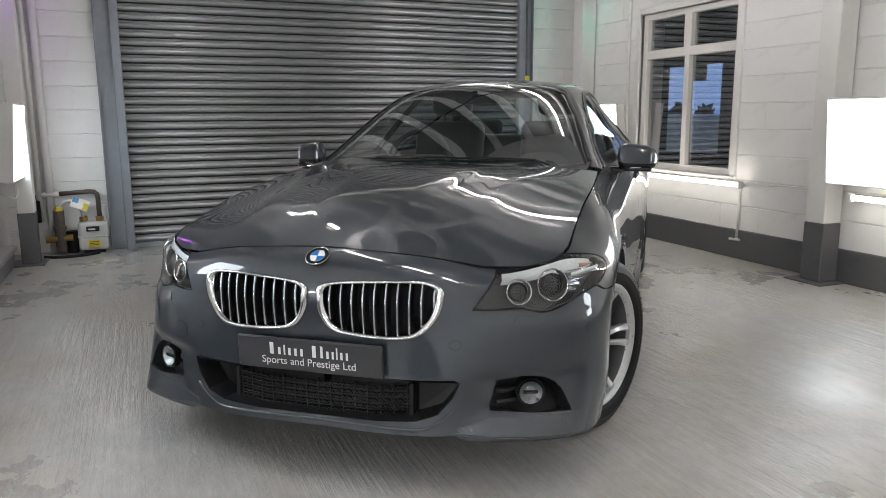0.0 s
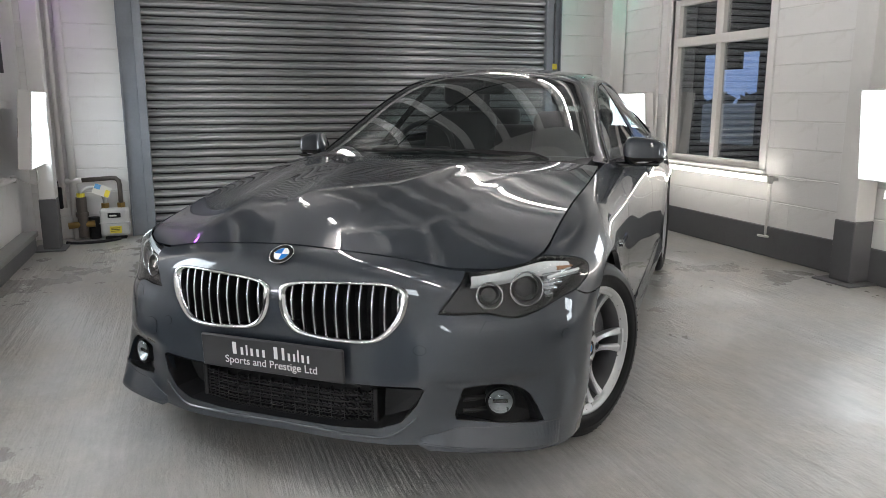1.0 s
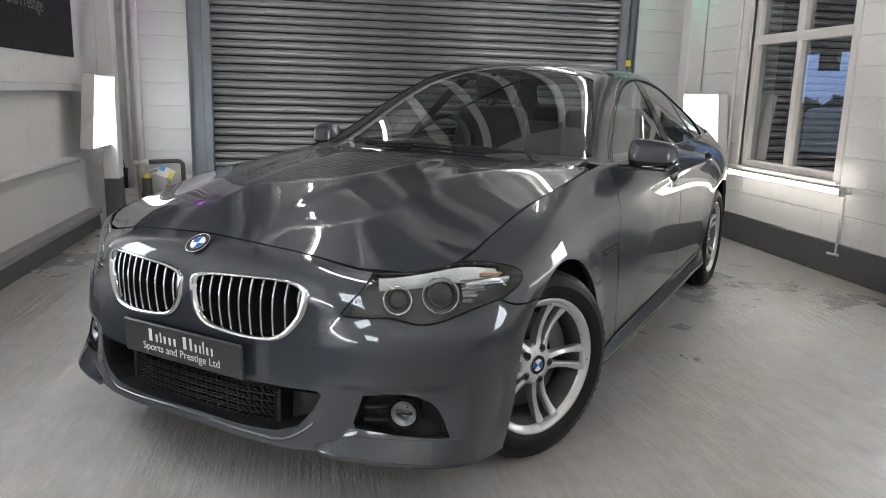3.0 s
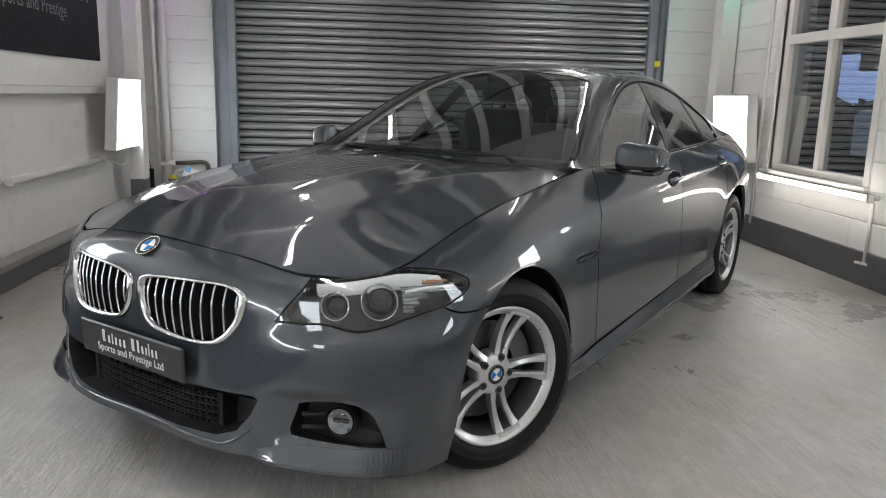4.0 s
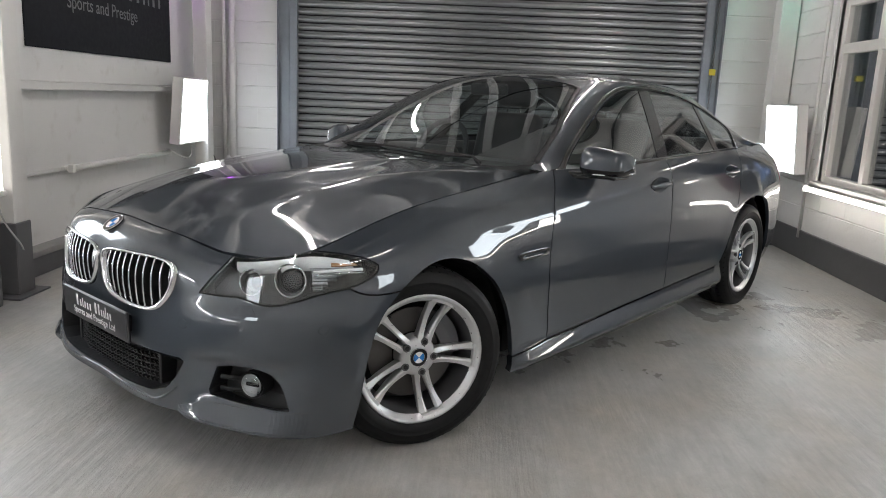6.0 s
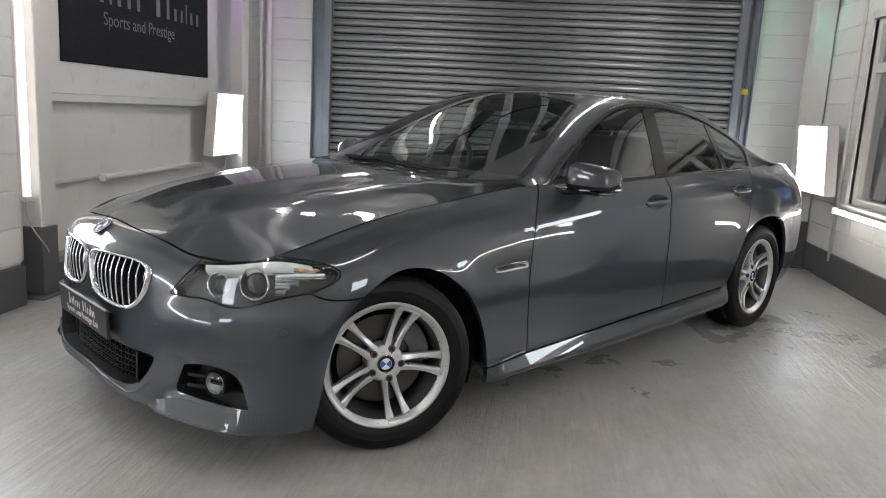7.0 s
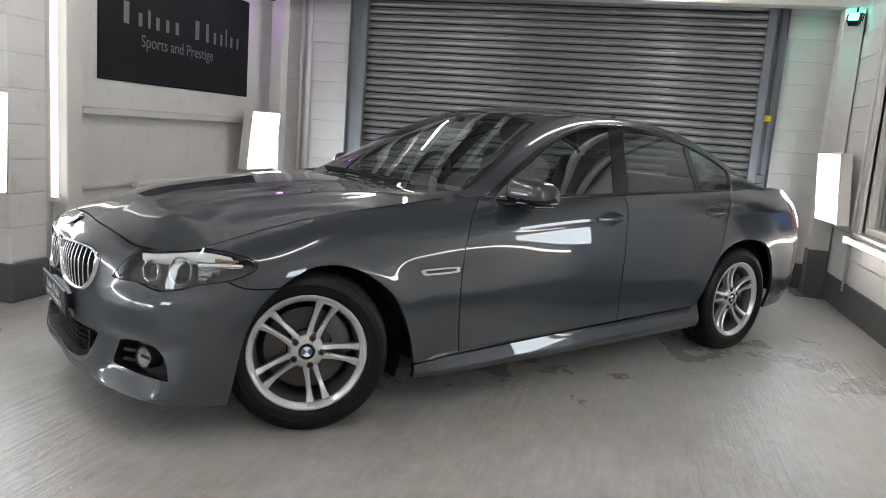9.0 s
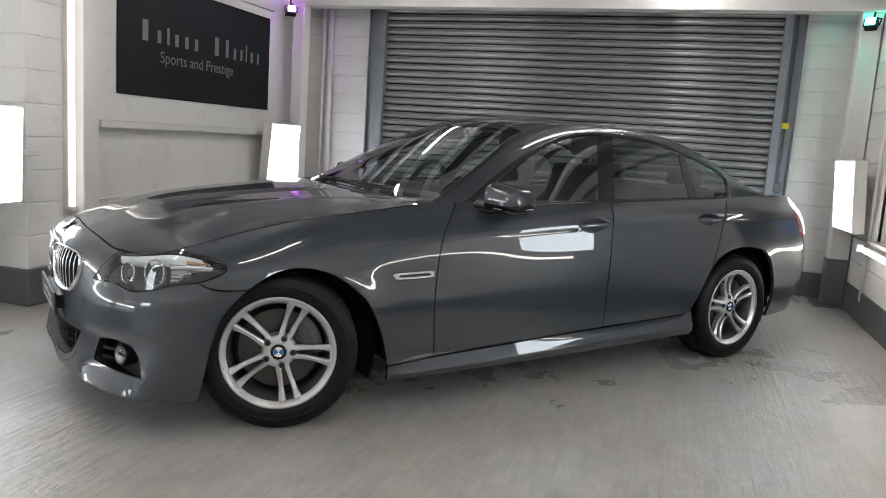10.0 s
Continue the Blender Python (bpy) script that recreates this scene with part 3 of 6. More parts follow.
for i in range(46):
    z = 0.98 + i * 0.040
    turn = pose(3.312, YF - 0.06, z, 90, 0, 90 * (i % 2))
    add_pipe(bm, [turn @ Vector((0.010 * math.cos(a), 0.020 * math.sin(a) * 1.25, 0)) for a in np.linspace(0, math.tau, 10, endpoint=False)], 0.0035, 5, True)
tagged(part("links", bm, M_CHAIN, chain, smooth=True), kind="stuff")
part("yellow_clip", box((3.252, YF - 0.085, 1.595), (3.342, YF - 0.045, 1.655), 0.008, 2), M_YELLOW, chain, "yellow plastic clip")
part("lock_box", box((3.242, YF - 0.10, 0.99), (3.342, YF - 0.032, 1.08), 0.006), M_CHAIN, chain)

# conduits and cables
def conduit(name, pts, r, label, mat=None):
    bm = bmesh.new()
    add_pipe(bm, pts, r, 10)
    return tagged(part(name, bm, mat or M_STEELW, smooth=True), label, "conduit", kind="structure")


conduit("trim_conduit", [(XR - 0.018, 1.77, 0.16), (XR - 0.018, 1.77, 0.60)], 0.014, "white painted conduit on the wall")
conduit("trim_conduit", [(XR - 0.045, 1.83, 0.165), (XR - 0.025, 1.73, 0.165)], 0.010, "white painted conduit stub")
conduit("trim_conduit", [(XR - 0.02, 0.30, 0.16), (XR - 0.02, 0.30, 0.62)], 0.016, "white painted conduit on the wall")
conduit("trim_conduit", [(XR - 0.02, 3.40, 0.18), (XR - 0.02, 3.40, 2.9)], 0.016, "white painted conduit on the wall")
conduit("trim_conduit", [(XL + 0.02, 0.97, 0.640), (XL + 0.02, 1.82, 0.655)], 0.012, "white painted conduit on the wall")
conduit("trim_cable", bezier((XR - 0.014, 1.62, 0.66), (XR - 0.014, 1.44, 0.62), (XR - 0.014, 1.28, 0.70), (XR - 0.014, 0.94, 0.64), 12), 0.004, "slack white cable on the wall")
conduit("trim_cable", bezier((-1.70, 3.72, 0.72), (-1.66, 3.66, 0.56), (-1.70, 3.60, 0.58), (-1.82, 3.56, 0.66), 10), 0.005, "slack white cable by the light panel")
conduit("trim_cable", bezier((-1.66, 0.745, 0.60), (-1.60, 0.66, 0.44), (-1.59, 0.82, 0.36), (-1.60, 0.86, 0.28), 12), 0.005, "slack dark cable below the tube", M_METER)
batten(pose(3.845, -0.14, 0.645, 90, 0, 90), 1.53, True, "lit tube light low on the wall by the column")


def flood_lamp(m, colour, label):
    """A small coloured flood lamp on a bracket."""
    thing = empty("flood_lamp", m, label, "flood lamp", "coloured flood lamps at the beam")
    part("body", box((-0.05, -0.05, -0.045), (0.05, 0.03, 0.045), 0.010, 2), M_BLACK, thing)
    part("lamp_glass", box((-0.040, -0.054, -0.036), (0.040, -0.050, 0.036)), glow("flood_glass", colour, 3.5), thing, "coloured lit glass")
    bm = bmesh.new()
    add_pipe(bm, [(-0.06, 0, -0.01), (-0.065, 0.01, 0.06), (0, 0.02, 0.09), (0.065, 0.01, 0.06), (0.06, 0, -0.01)], 0.006, 6)
    add_cyl(bm, (0, 0.02, 0.085), (0, 0.02, 0.16), 0.008, 8)
    part("bracket", bm, M_BLACK, thing)
    d = bpy.data.lights.new("flood", "SPOT")
    d.energy, d.color, d.spot_size, d.spot_blend, d.shadow_soft_size = 14, colour, radians(120), 0.6, 0.04
    ob = new("flood", d)
    ob.parent = thing
    ob.matrix_basis = pose(0, -0.075, 0, 90, 0, 0)
    return thing


conduit("trim_cable", bezier((-0.14, 1.75, 2.74), (0.5, 1.9, 2.66), (1.6, 2.2, 2.66), (2.30, 2.35, 2.74), 24), 0.016, "black cable slung under the ceiling", M_BLACK)
flood_lamp(pose(3.82, 3.90, 2.49, 0, 0, -25) @ pose(0, 0, 0, -25, 0, 0), (0.05, 0.75, 0.55), "small flood lamp with green light under the beam")
flood_lamp(pose(-1.68, 3.76, 2.51, 0, 0, 35) @ pose(0, 0, 0, -25, 0, 0), (0.55, 0.10, 1.0), "small flood lamp with purple light under the beam")
bm = bmesh.new()
add_pipe(bm, bezier((-1.68, 3.80, 2.60), (-1.76, 3.74, 2.44), (-1.80, 3.84, 2.42), (-1.78, 3.86, 2.60), 12), 0.006, 6)
tagged(part("trim_cable", bm, M_BLACK), "black looped cable by the flood lamp", "cable", kind="structure")
led_panel(pose(3.795, -2.1, 1.03, 0, 0, 180), "glowing square light panel on the bare wall near the back")
led_panel(pose(-1.2, YB + 0.15, 1.40, 0, 0, 90), "glowing square light panel on the rear wall")
# ---- the car: surfaces ----
# car space: x to its left side, y to its tail, z up; origin on the ground under the middle of the front axle
from mathutils import geometry


class Spline:
    """Natural cubic through rows of points at given knots."""

    def __init__(self, knots, pts):
        self.k = np.array(knots, float)
        self.p = np.array(pts, float)
        n = len(knots)
        h = np.diff(self.k)
        a = np.zeros((n, n))
        b = np.zeros(self.p.shape)
        a[0, 0] = a[-1, -1] = 1
        for i in range(1, n - 1):
            a[i, i - 1], a[i, i], a[i, i + 1] = h[i - 1], 2 * (h[i - 1] + h[i]), h[i]
            b[i] = 6 * ((self.p[i + 1] - self.p[i]) / h[i] - (self.p[i] - self.p[i - 1]) / h[i - 1])
        self.m = np.linalg.solve(a, b.reshape(n, -1)).reshape(self.p.shape)

    def __call__(self, t):
        t = np.asarray(t, float)
        i = np.clip(np.searchsorted(self.k, t) - 1, 0, len(self.k) - 2)
        h = self.k[i + 1] - self.k[i]
        shape = (...,) + (None,) * (self.p.ndim - 1)
        u, v = ((self.k[i + 1] - t) / h)[shape], ((t - self.k[i]) / h)[shape]
        hh = (h * h)[shape]
        return u * self.p[i] + v * self.p[i + 1] + ((u ** 3 - u) * self.m[i] + (v ** 3 - v) * self.m[i + 1]) * hh / 6


class Surface:
    """A net of points, cubic both ways: S(s, w) with s along each row and w across the rows."""

    def __init__(self, s_knots, w_knots, rows, mirror_start=False, mirror_end=False, fix=None, mirror_rows=False):
        net = np.array(rows, float)
        self.span = (s_knots[0], s_knots[-1], w_knots[0], w_knots[-1])
        if mirror_rows:
            net = np.concatenate((net[1:3][::-1] * np.array((-1, 1, 1.0)), net))
            w_knots = [-w_knots[2], -w_knots[1], *w_knots]
        s = list(s_knots)
        flip = np.array((-1, 1, 1.0))
        if mirror_start:
            extra = net[:, 1:4][:, ::-1] * flip
            net = np.concatenate((extra, net), 1)
            s = [2 * s[0] - v for v in s[1:4]][::-1] + s
        if mirror_end:
            extra = net[:, -4:-1][:, ::-1] * flip
            net = np.concatenate((net, extra), 1)
            s = s + [2 * s[-1] - v for v in s[-4:-1]][::-1]
        self.along = Spline(s, np.swapaxes(net, 0, 1))
        self.w_knots = list(w_knots)
        self.fix = fix
        a = np.linspace(self.span[0], self.span[1], 420)
        b = np.linspace(self.span[2], self.span[3], 160)
        self.gs, self.gw = (g.ravel() for g in np.meshgrid(a, b))
        self.gp = self(self.gs, self.gw)

    def __call__(self, s, w):
        s, w = np.broadcast_arrays(np.asarray(s, float), np.asarray(w, float))
        shape = s.shape
        s, w = s.ravel(), w.ravel()
        rows = self.along(s)
        k = np.array(self.w_knots)
        if not hasattr(self, "basis"):
            self.basis = Spline(k, np.eye(len(k)))
        p = np.einsum("nr,nrc->nc", self.basis(w), rows)
        if self.fix is not None:
            p = self.fix(p, s, w)
        return p.reshape(*shape, 3)

    def normal(self, s, w):
        e = 0.002
        a = self(s + e, w) - self(s - e, w)
        b = self(s, w + e) - self(s, w - e)
        n = np.cross(b, a)
        return n / np.maximum(np.linalg.norm(n, axis=-1, keepdims=True), 1e-12)

    def find(self, pts):
        """The (s, w) of the places on the surface nearest to the points."""
        out = []
        for p in np.asarray(pts, float).reshape(-1, 3):
            i = int(np.argmin(((self.gp - p) ** 2).sum(1)))
            s, w = self.gs[i], self.gw[i]
            for _ in range(6):
                e = 0.002
                c = self(s, w)
                ds = (self(s + e, w) - self(s - e, w)) / (2 * e)
                dw = (self(s, w + e) - self(s, w - e)) / (2 * e)
                j = np.stack((ds, dw), 1)
                step = np.linalg.lstsq(j, p - c, rcond=None)[0]
                s = min(max(s + step[0], self.span[0]), self.span[1])
                w = min(max(w + step[1], self.span[2]), self.span[3])
            out.append((s, w))
        return np.array(out)


def rounded(pts, step=0.02, sharp=()):
    """A closed smooth line through points; those in sharp keep their corner."""
    n = len(pts)
    out = []
    for i in range(n):
        p0, p1, p2, p3 = (np.array(pts[j % n], float) for j in (i - 1, i, i + 1, i + 2))
        m1 = (p2 - p0) / 2 if i % n not in sharp else (p2 - p1)
        m2 = (p3 - p1) / 2 if (i + 1) % n not in sharp else (p2 - p1)
        k = max(2, int(np.linalg.norm(p2 - p1) / step))
        for t in np.arange(k) / k:
            out.append((2 * t ** 3 - 3 * t * t + 1) * p1 + (t ** 3 - 2 * t * t + t) * m1 + (3 * t * t - 2 * t ** 3) * p2 + (t ** 3 - t * t) * m2)
    return out


def inside(poly, pts):
    poly, pts = np.asarray(poly), np.asarray(pts)
    hit = np.zeros(len(pts), bool)
    j = len(poly) - 1
    for i in range(len(poly)):
        a, b = poly[i], poly[j]
        cross = (a[1] > pts[:, 1]) != (b[1] > pts[:, 1])
        with np.errstate(divide="ignore", invalid="ignore"):
            hit ^= cross & (pts[:, 0] < (b[0] - a[0]) * (pts[:, 1] - a[1]) / (b[1] - a[1]) + a[0])
        j = i
    return hit


def skin(surf, outline, holes=(), step=0.025, gap=0.0018, rim=0.014, lift=0.0, mirror=False, both=False, sink=None):
    """A panel cut out of a surface. outline and holes: closed lines in (s, w). Its edges stand back by gap and turn in by rim.
    mirror: the panel of the other side; both: the two halves in one."""
    loops = [np.array(outline)] + [np.array(h) for h in holes]
    every = np.concatenate(loops)
    lo, hi = every.min(0), every.max(0)
    xs, ys = np.arange(lo[0] + step / 2, hi[0], step), np.arange(lo[1] + step / 2, hi[1], step)
    g = np.stack(np.meshgrid(xs, ys), -1).reshape(-1, 2)
    ok = inside(loops[0], g)
    for h in loops[1:]:
        ok &= ~inside(h, g)
    g = g[ok]
    edge = []
    for l in loops:
        a, b = l, np.roll(l, -1, 0)
        for t in (0.0, 0.33, 0.66):
            edge.append(a + (b - a) * t)
    edge = np.concatenate(edge)
    if len(g):
        d = np.concatenate([((c[:, None] - edge[None]) ** 2).sum(2).min(1) for c in np.array_split(g, len(g) // 400 + 1)])
        g = g[d > (step * 0.42) ** 2]
    pts = np.concatenate(loops + [g])
    edges, start = [], 0
    for l in loops:
        n = len(l)
        edges += [(start + i, start + (i + 1) % n) for i in range(n)]
        start += n
    cv, ce, cf, ov, oe, of = geometry.delaunay_2d_cdt([Vector(p) for p in pts], edges, [], 1, 1e-7)
    uv = np.array([tuple(v) for v in cv])
    cf = np.array([list(f) for f in cf])
    mid = uv[cf].mean(1)
    keep = inside(loops[0], mid)
    for h in loops[1:]:
        keep &= ~inside(h, mid)
    tris = cf[keep]
    p = surf(uv[:, 0], uv[:, 1])
    nrm = surf.normal(uv[:, 0], uv[:, 1])
    # turn all faces outwards
    face = np.cross(p[tris[:, 1]] - p[tris[:, 0]], p[tris[:, 2]] - p[tris[:, 0]])
    wrong = (face * nrm[tris].mean(1)).sum(1) < 0
    tris[wrong] = tris[wrong][:, ::-1]
    tris = [[int(i) for i in t] for t in tris]
    count = {}
    for t in tris:
        for i in range(3):
            a, b = t[i], t[(i + 1) % 3]
            count[(a, b)] = count.get((a, b), 0) + 1
    border = [(a, b) for (a, b) in count if (b, a) not in count]
    seam = (lambda i: abs(p[i][0]) < 1e-4) if both else (lambda i: False)
    border = [(a, b) for a, b in border if not (seam(a) and seam(b))]
    inward = np.zeros_like(p)
    for a, b in border:
        d = np.cross(nrm[a] + nrm[b], p[b] - p[a])
        d /= max(np.linalg.norm(d), 1e-9)
        inward[a] += d
        inward[b] += d
    ln = np.linalg.norm(inward, axis=1, keepdims=True)
    inward = np.where(ln > 1e-6, inward / np.maximum(ln, 1e-9), 0)
    if both:
        inward[np.abs(p[:, 0]) < 1e-4, 0] = 0
    p = p + inward * gap + nrm * lift
    verts, normals, faces = list(p), list(nrm), list(tris)
    if rim:
        back = {}
        for a, b in border:
            for i in (a, b):
                if i not in back:
                    back[i] = (len(verts), len(verts) + 1)
                    verts += [p[i], p[i] - nrm[i] * rim]
                    normals += [-inward[i], -inward[i]]
        for a, b in border:
            faces.append([back[b][0], back[a][0], back[a][1], back[b][1]])
    verts, normals = np.array(verts), np.array(normals)
    flip = np.array((-1, 1, 1.0))
    if mirror:
        verts, normals, faces = verts * flip, normals * flip, [f[::-1] for f in faces]
    if both:
        k = len(verts)
        twin = np.arange(k) + k
        mid = np.abs(verts[:, 0]) < 1e-4
        verts[mid, 0] = 0
        normals[mid, 0] = 0
        twin[mid] = np.arange(k)[mid]
        faces = faces + [[int(twin[i]) for i in f[::-1]] for f in faces]
        verts, normals = np.concatenate((verts, verts * flip)), np.concatenate((normals, normals * flip))
        used = np.unique(np.concatenate([np.array(f) for f in faces]))
        new_index = np.zeros(len(verts), int)
        new_index[used] = np.arange(len(used))
        verts, normals, faces = verts[used], normals[used], [[int(new_index[i]) for i in f] for f in faces]
    return verts, normals, faces


def skin_part(name, data, material, parent, label=""):
    verts, normals, faces = data
    me = bpy.data.meshes.new(name)
    me.from_pydata([tuple(v) for v in verts], [], faces)
    me.materials.append(material)
    for f in me.polygons:
        f.use_smooth = True
    me.normals_split_custom_set_from_vertices([tuple(n) for n in normals])
    ob = new(name, me)
    ob.parent = parent
    if label:
        tagged(ob, label)
    return ob


# the flank: rows run from the nose round the front corner, along the side and round the tail
S_KNOTS = [0, .2, .41, .6, .78, .94, 1.13, 1.38, 1.78, 2.16, 2.73, 3.23, 3.83, 4.35, 4.78, 5.12, 5.5, 6.1]
W_KNOTS = [0, .06, .14, .26, .38, .50, .60, .68]
# nose, four across the front, corner, then the side by stations, then the tail
ROW_TOP = [(0, -0.685, 0.796), (0.202, -0.687, 0.789), (0.405, -0.658, 0.768), (0.576, -0.611, 0.738), (0.706, -0.52, 0.749), (0.77, -0.438, 0.769), (0.777, -0.284, 0.809), (0.779, -0.022, 0.87), (0.783, 0.353, 0.923), (0.782, 0.774, 0.968), (0.825, 1.34, 0.974), (0.833, 1.868, 0.995), (0.827, 2.476, 1.011), (0.785, 3.027, 1.027), (0.725, 3.443, 1.041), (0.685, 3.778, 1.035), (0.53, 4.038, 1.027), (0, 4.094, 1.027)]
ROW_B = [(0, -0.743, 0.766), (0.202, -0.745, 0.759), (0.405, -0.705, 0.743), (0.591, -0.633, 0.714), (0.736, -0.531, 0.727), (0.822, -0.431, 0.738), (0.85, -0.268, 0.767), (0.852, -0.025, 0.831), (0.847, 0.349, 0.87), (0.845, 0.76, 0.897), (0.87, 1.339, 0.92), (0.876, 1.866, 0.937), (0.872, 2.474, 0.954), (0.85, 3.025, 0.968), (0.795, 3.462, 0.979), (0.73, 3.812, 0.976), (0.56, 4.073, 0.973), (0, 4.138, 0.974)]
ROW_C = [(0, -0.78, 0.703), (0.202, -0.781, 0.698), (0.405, -0.734, 0.692), (0.596, -0.651, 0.672), (0.751, -0.537, 0.683), (0.847, -0.413, 0.696), (0.892, -0.252, 0.712), (0.903, -0.029, 0.748), (0.897, 0.346, 0.772), (0.896, 0.746, 0.797), (0.898, 1.326, 0.843), (0.9, 1.854, 0.867), (0.902, 2.472, 0.883), (0.894, 3.022, 0.898), (0.852, 3.48, 0.905), (0.772, 3.846, 0.907), (0.58, 4.098, 0.91), (0, 4.163, 0.911)]
ROW_D = [(0, -0.791, 0.606), (0.202, -0.792, 0.601), (0.405, -0.745, 0.596), (0.606, -0.667, 0.587), (0.766, -0.552, 0.589), (0.86, -0.424, 0.597), (0.904, -0.262, 0.607), (0.924, -0.031, 0.627), (0.915, 0.343, 0.641), (0.91, 0.738, 0.654), (0.916, 1.323, 0.695), (0.918, 1.85, 0.717), (0.922, 2.467, 0.739), (0.932, 3.017, 0.763), (0.898, 3.474, 0.773), (0.815, 3.86, 0.775), (0.6, 4.12, 0.778), (0, 4.186, 0.779)]
ROW_E = [(0, -0.789, 0.487), (0.202, -0.79, 0.484), (0.405, -0.758, 0.481), (0.611, -0.687, 0.477), (0.771, -0.577, 0.479), (0.866, -0.453, 0.485), (0.91, -0.283, 0.49), (0.929, -0.032, 0.5), (0.922, 0.341, 0.509), (0.92, 0.73, 0.517), (0.923, 1.319, 0.544), (0.925, 1.845, 0.561), (0.93, 2.461, 0.578), (0.938, 3.01, 0.597), (0.908, 3.467, 0.617), (0.83, 3.862, 0.619), (0.61, 4.132, 0.622), (0, 4.197, 0.622)]
ROW_F = [(0, -0.79, 0.371), (0.202, -0.792, 0.367), (0.405, -0.773, 0.365), (0.616, -0.702, 0.362), (0.778, -0.601, 0.362), (0.87, -0.483, 0.365), (0.913, -0.313, 0.367), (0.929, -0.033, 0.373), (0.922, 0.339, 0.382), (0.921, 0.723, 0.386), (0.925, 1.316, 0.408), (0.927, 1.841, 0.425), (0.929, 2.457, 0.436), (0.935, 3.005, 0.45), (0.908, 3.461, 0.46), (0.83, 3.855, 0.462), (0.61, 4.125, 0.465), (0, 4.19, 0.466)]
ROW_G = [(0, -0.799, 0.268), (0.202, -0.802, 0.266), (0.405, -0.779, 0.264), (0.621, -0.712, 0.261), (0.781, -0.621, 0.26), (0.872, -0.512, 0.261), (0.912, -0.342, 0.262), (0.924, -0.034, 0.261), (0.919, 0.338, 0.252), (0.919, 0.722, 0.257), (0.922, 1.313, 0.281), (0.924, 1.838, 0.301), (0.923, 2.453, 0.32), (0.928, 3, 0.338), (0.898, 3.456, 0.343), (0.82, 3.841, 0.345), (0.6, 4.101, 0.347), (0, 4.167, 0.348)]
ROW_H = [(0, -0.805, 0.2), (0.202, -0.808, 0.197), (0.405, -0.784, 0.192), (0.621, -0.716, 0.183), (0.781, -0.63, 0.177), (0.868, -0.531, 0.174), (0.902, -0.371, 0.173), (0.912, -0.035, 0.164), (0.909, 0.337, 0.155), (0.909, 0.721, 0.158), (0.912, 1.311, 0.165), (0.914, 1.835, 0.177), (0.914, 2.45, 0.194), (0.918, 2.996, 0.215), (0.875, 3.451, 0.235), (0.79, 3.808, 0.237), (0.57, 4.05, 0.239), (0, 4.115, 0.24)]
ARCH_F, ARCH_R = (0.020, 0.307, 0.392), (3.003, 0.332, 0.380)


def flank_fix(p, s, w):
    """The crease along the doors, and the flared lips of the wheel arches."""
    p = p.copy()
    side = np.clip((p[:, 1] - 0.15) / 0.5, 0, 1) * np.clip((3.9 - p[:, 1]) / 0.4, 0, 1)
    p[:, 0] += 0.006 * side * np.exp(-np.abs(w - 0.14) / 0.022) * (p[:, 0] > 0.5)
    sill = np.clip((p[:, 1] - 0.45) / 0.15, 0, 1) * np.clip((2.75 - p[:, 1]) / 0.2, 0, 1)
    p[:, 0] += 0.034 * sill * np.clip((w - 0.603) / 0.050, 0, 1) * (1 - np.clip((w - 0.660) / 0.035, 0, 1)) * (p[:, 0] > 0.5)
    # ledge under the headlamps
    ease = lambda v, a, b: (lambda u: u * u * (3 - 2 * u))(np.clip((v - a) / (b - a), 0, 1))
    front = ease(s, 0.44, 0.66) * (1 - ease(s, 0.92, 1.08))
    out = 0.009 * front * np.where(w < 0.298, np.exp(-((w - 0.298) / 0.038) ** 2), np.exp(-((w - 0.298) / 0.10) ** 2))
    # the hollow round the fog lamps, with a brow over it
    out = out - 0.020 * ease(w, 0.425, 0.475) * (1 - ease(w, 0.56, 0.63)) * ease(s, 0.46, 0.58) * (1 - ease(s, 0.74, 0.92))
    turn = np.clip((s - 0.5) / 0.6, 0, 1) * 1.25
    p[:, 0] += out * np.sin(turn)
    p[:, 1] -= out * np.cos(turn)
    for cy, cz, r in (ARCH_F, ARCH_R):
        d = np.hypot(p[:, 1] - cy, p[:, 2] - cz) - r
        p[:, 0] += 0.013 * np.exp(-(np.maximum(d, 0) / 0.095) ** 2) * (p[:, 0] > 0.6) * np.clip((p[:, 2] - 0.2) / 0.15, 0, 1)
    return p


FLANK = Surface(S_KNOTS, W_KNOTS, [ROW_TOP, ROW_B, ROW_C, ROW_D, ROW_E, ROW_F, ROW_G, ROW_H], True, True, flank_fix)

# the bonnet: lines from the nose to the windscreen, from the middle outwards
H_S = [0, .14, .34, .55, .75, 1.05, 1.38]
H_W = [0, .2, .40, .60, .76]
HOOD_0 = [(0, -0.685, 0.796), (0, -0.558, 0.844), (0, -0.367, 0.893), (0, -0.174, 0.925), (0, 0.021, 0.947), (0, 0.316, 0.976), (0, 0.645, 0.996)]
HOOD_1 = [(0.202, -0.687, 0.789), (0.202, -0.56, 0.837), (0.203, -0.369, 0.886), (0.21, -0.176, 0.919), (0.218, 0.008, 0.941), (0.232, 0.303, 0.969), (0.244, 0.636, 0.989)]
HOOD_2 = [(0.405, -0.658, 0.768), (0.41, -0.533, 0.816), (0.417, -0.352, 0.867), (0.427, -0.169, 0.902), (0.436, 0.006, 0.925), (0.454, 0.301, 0.957), (0.466, 0.65, 0.982)]
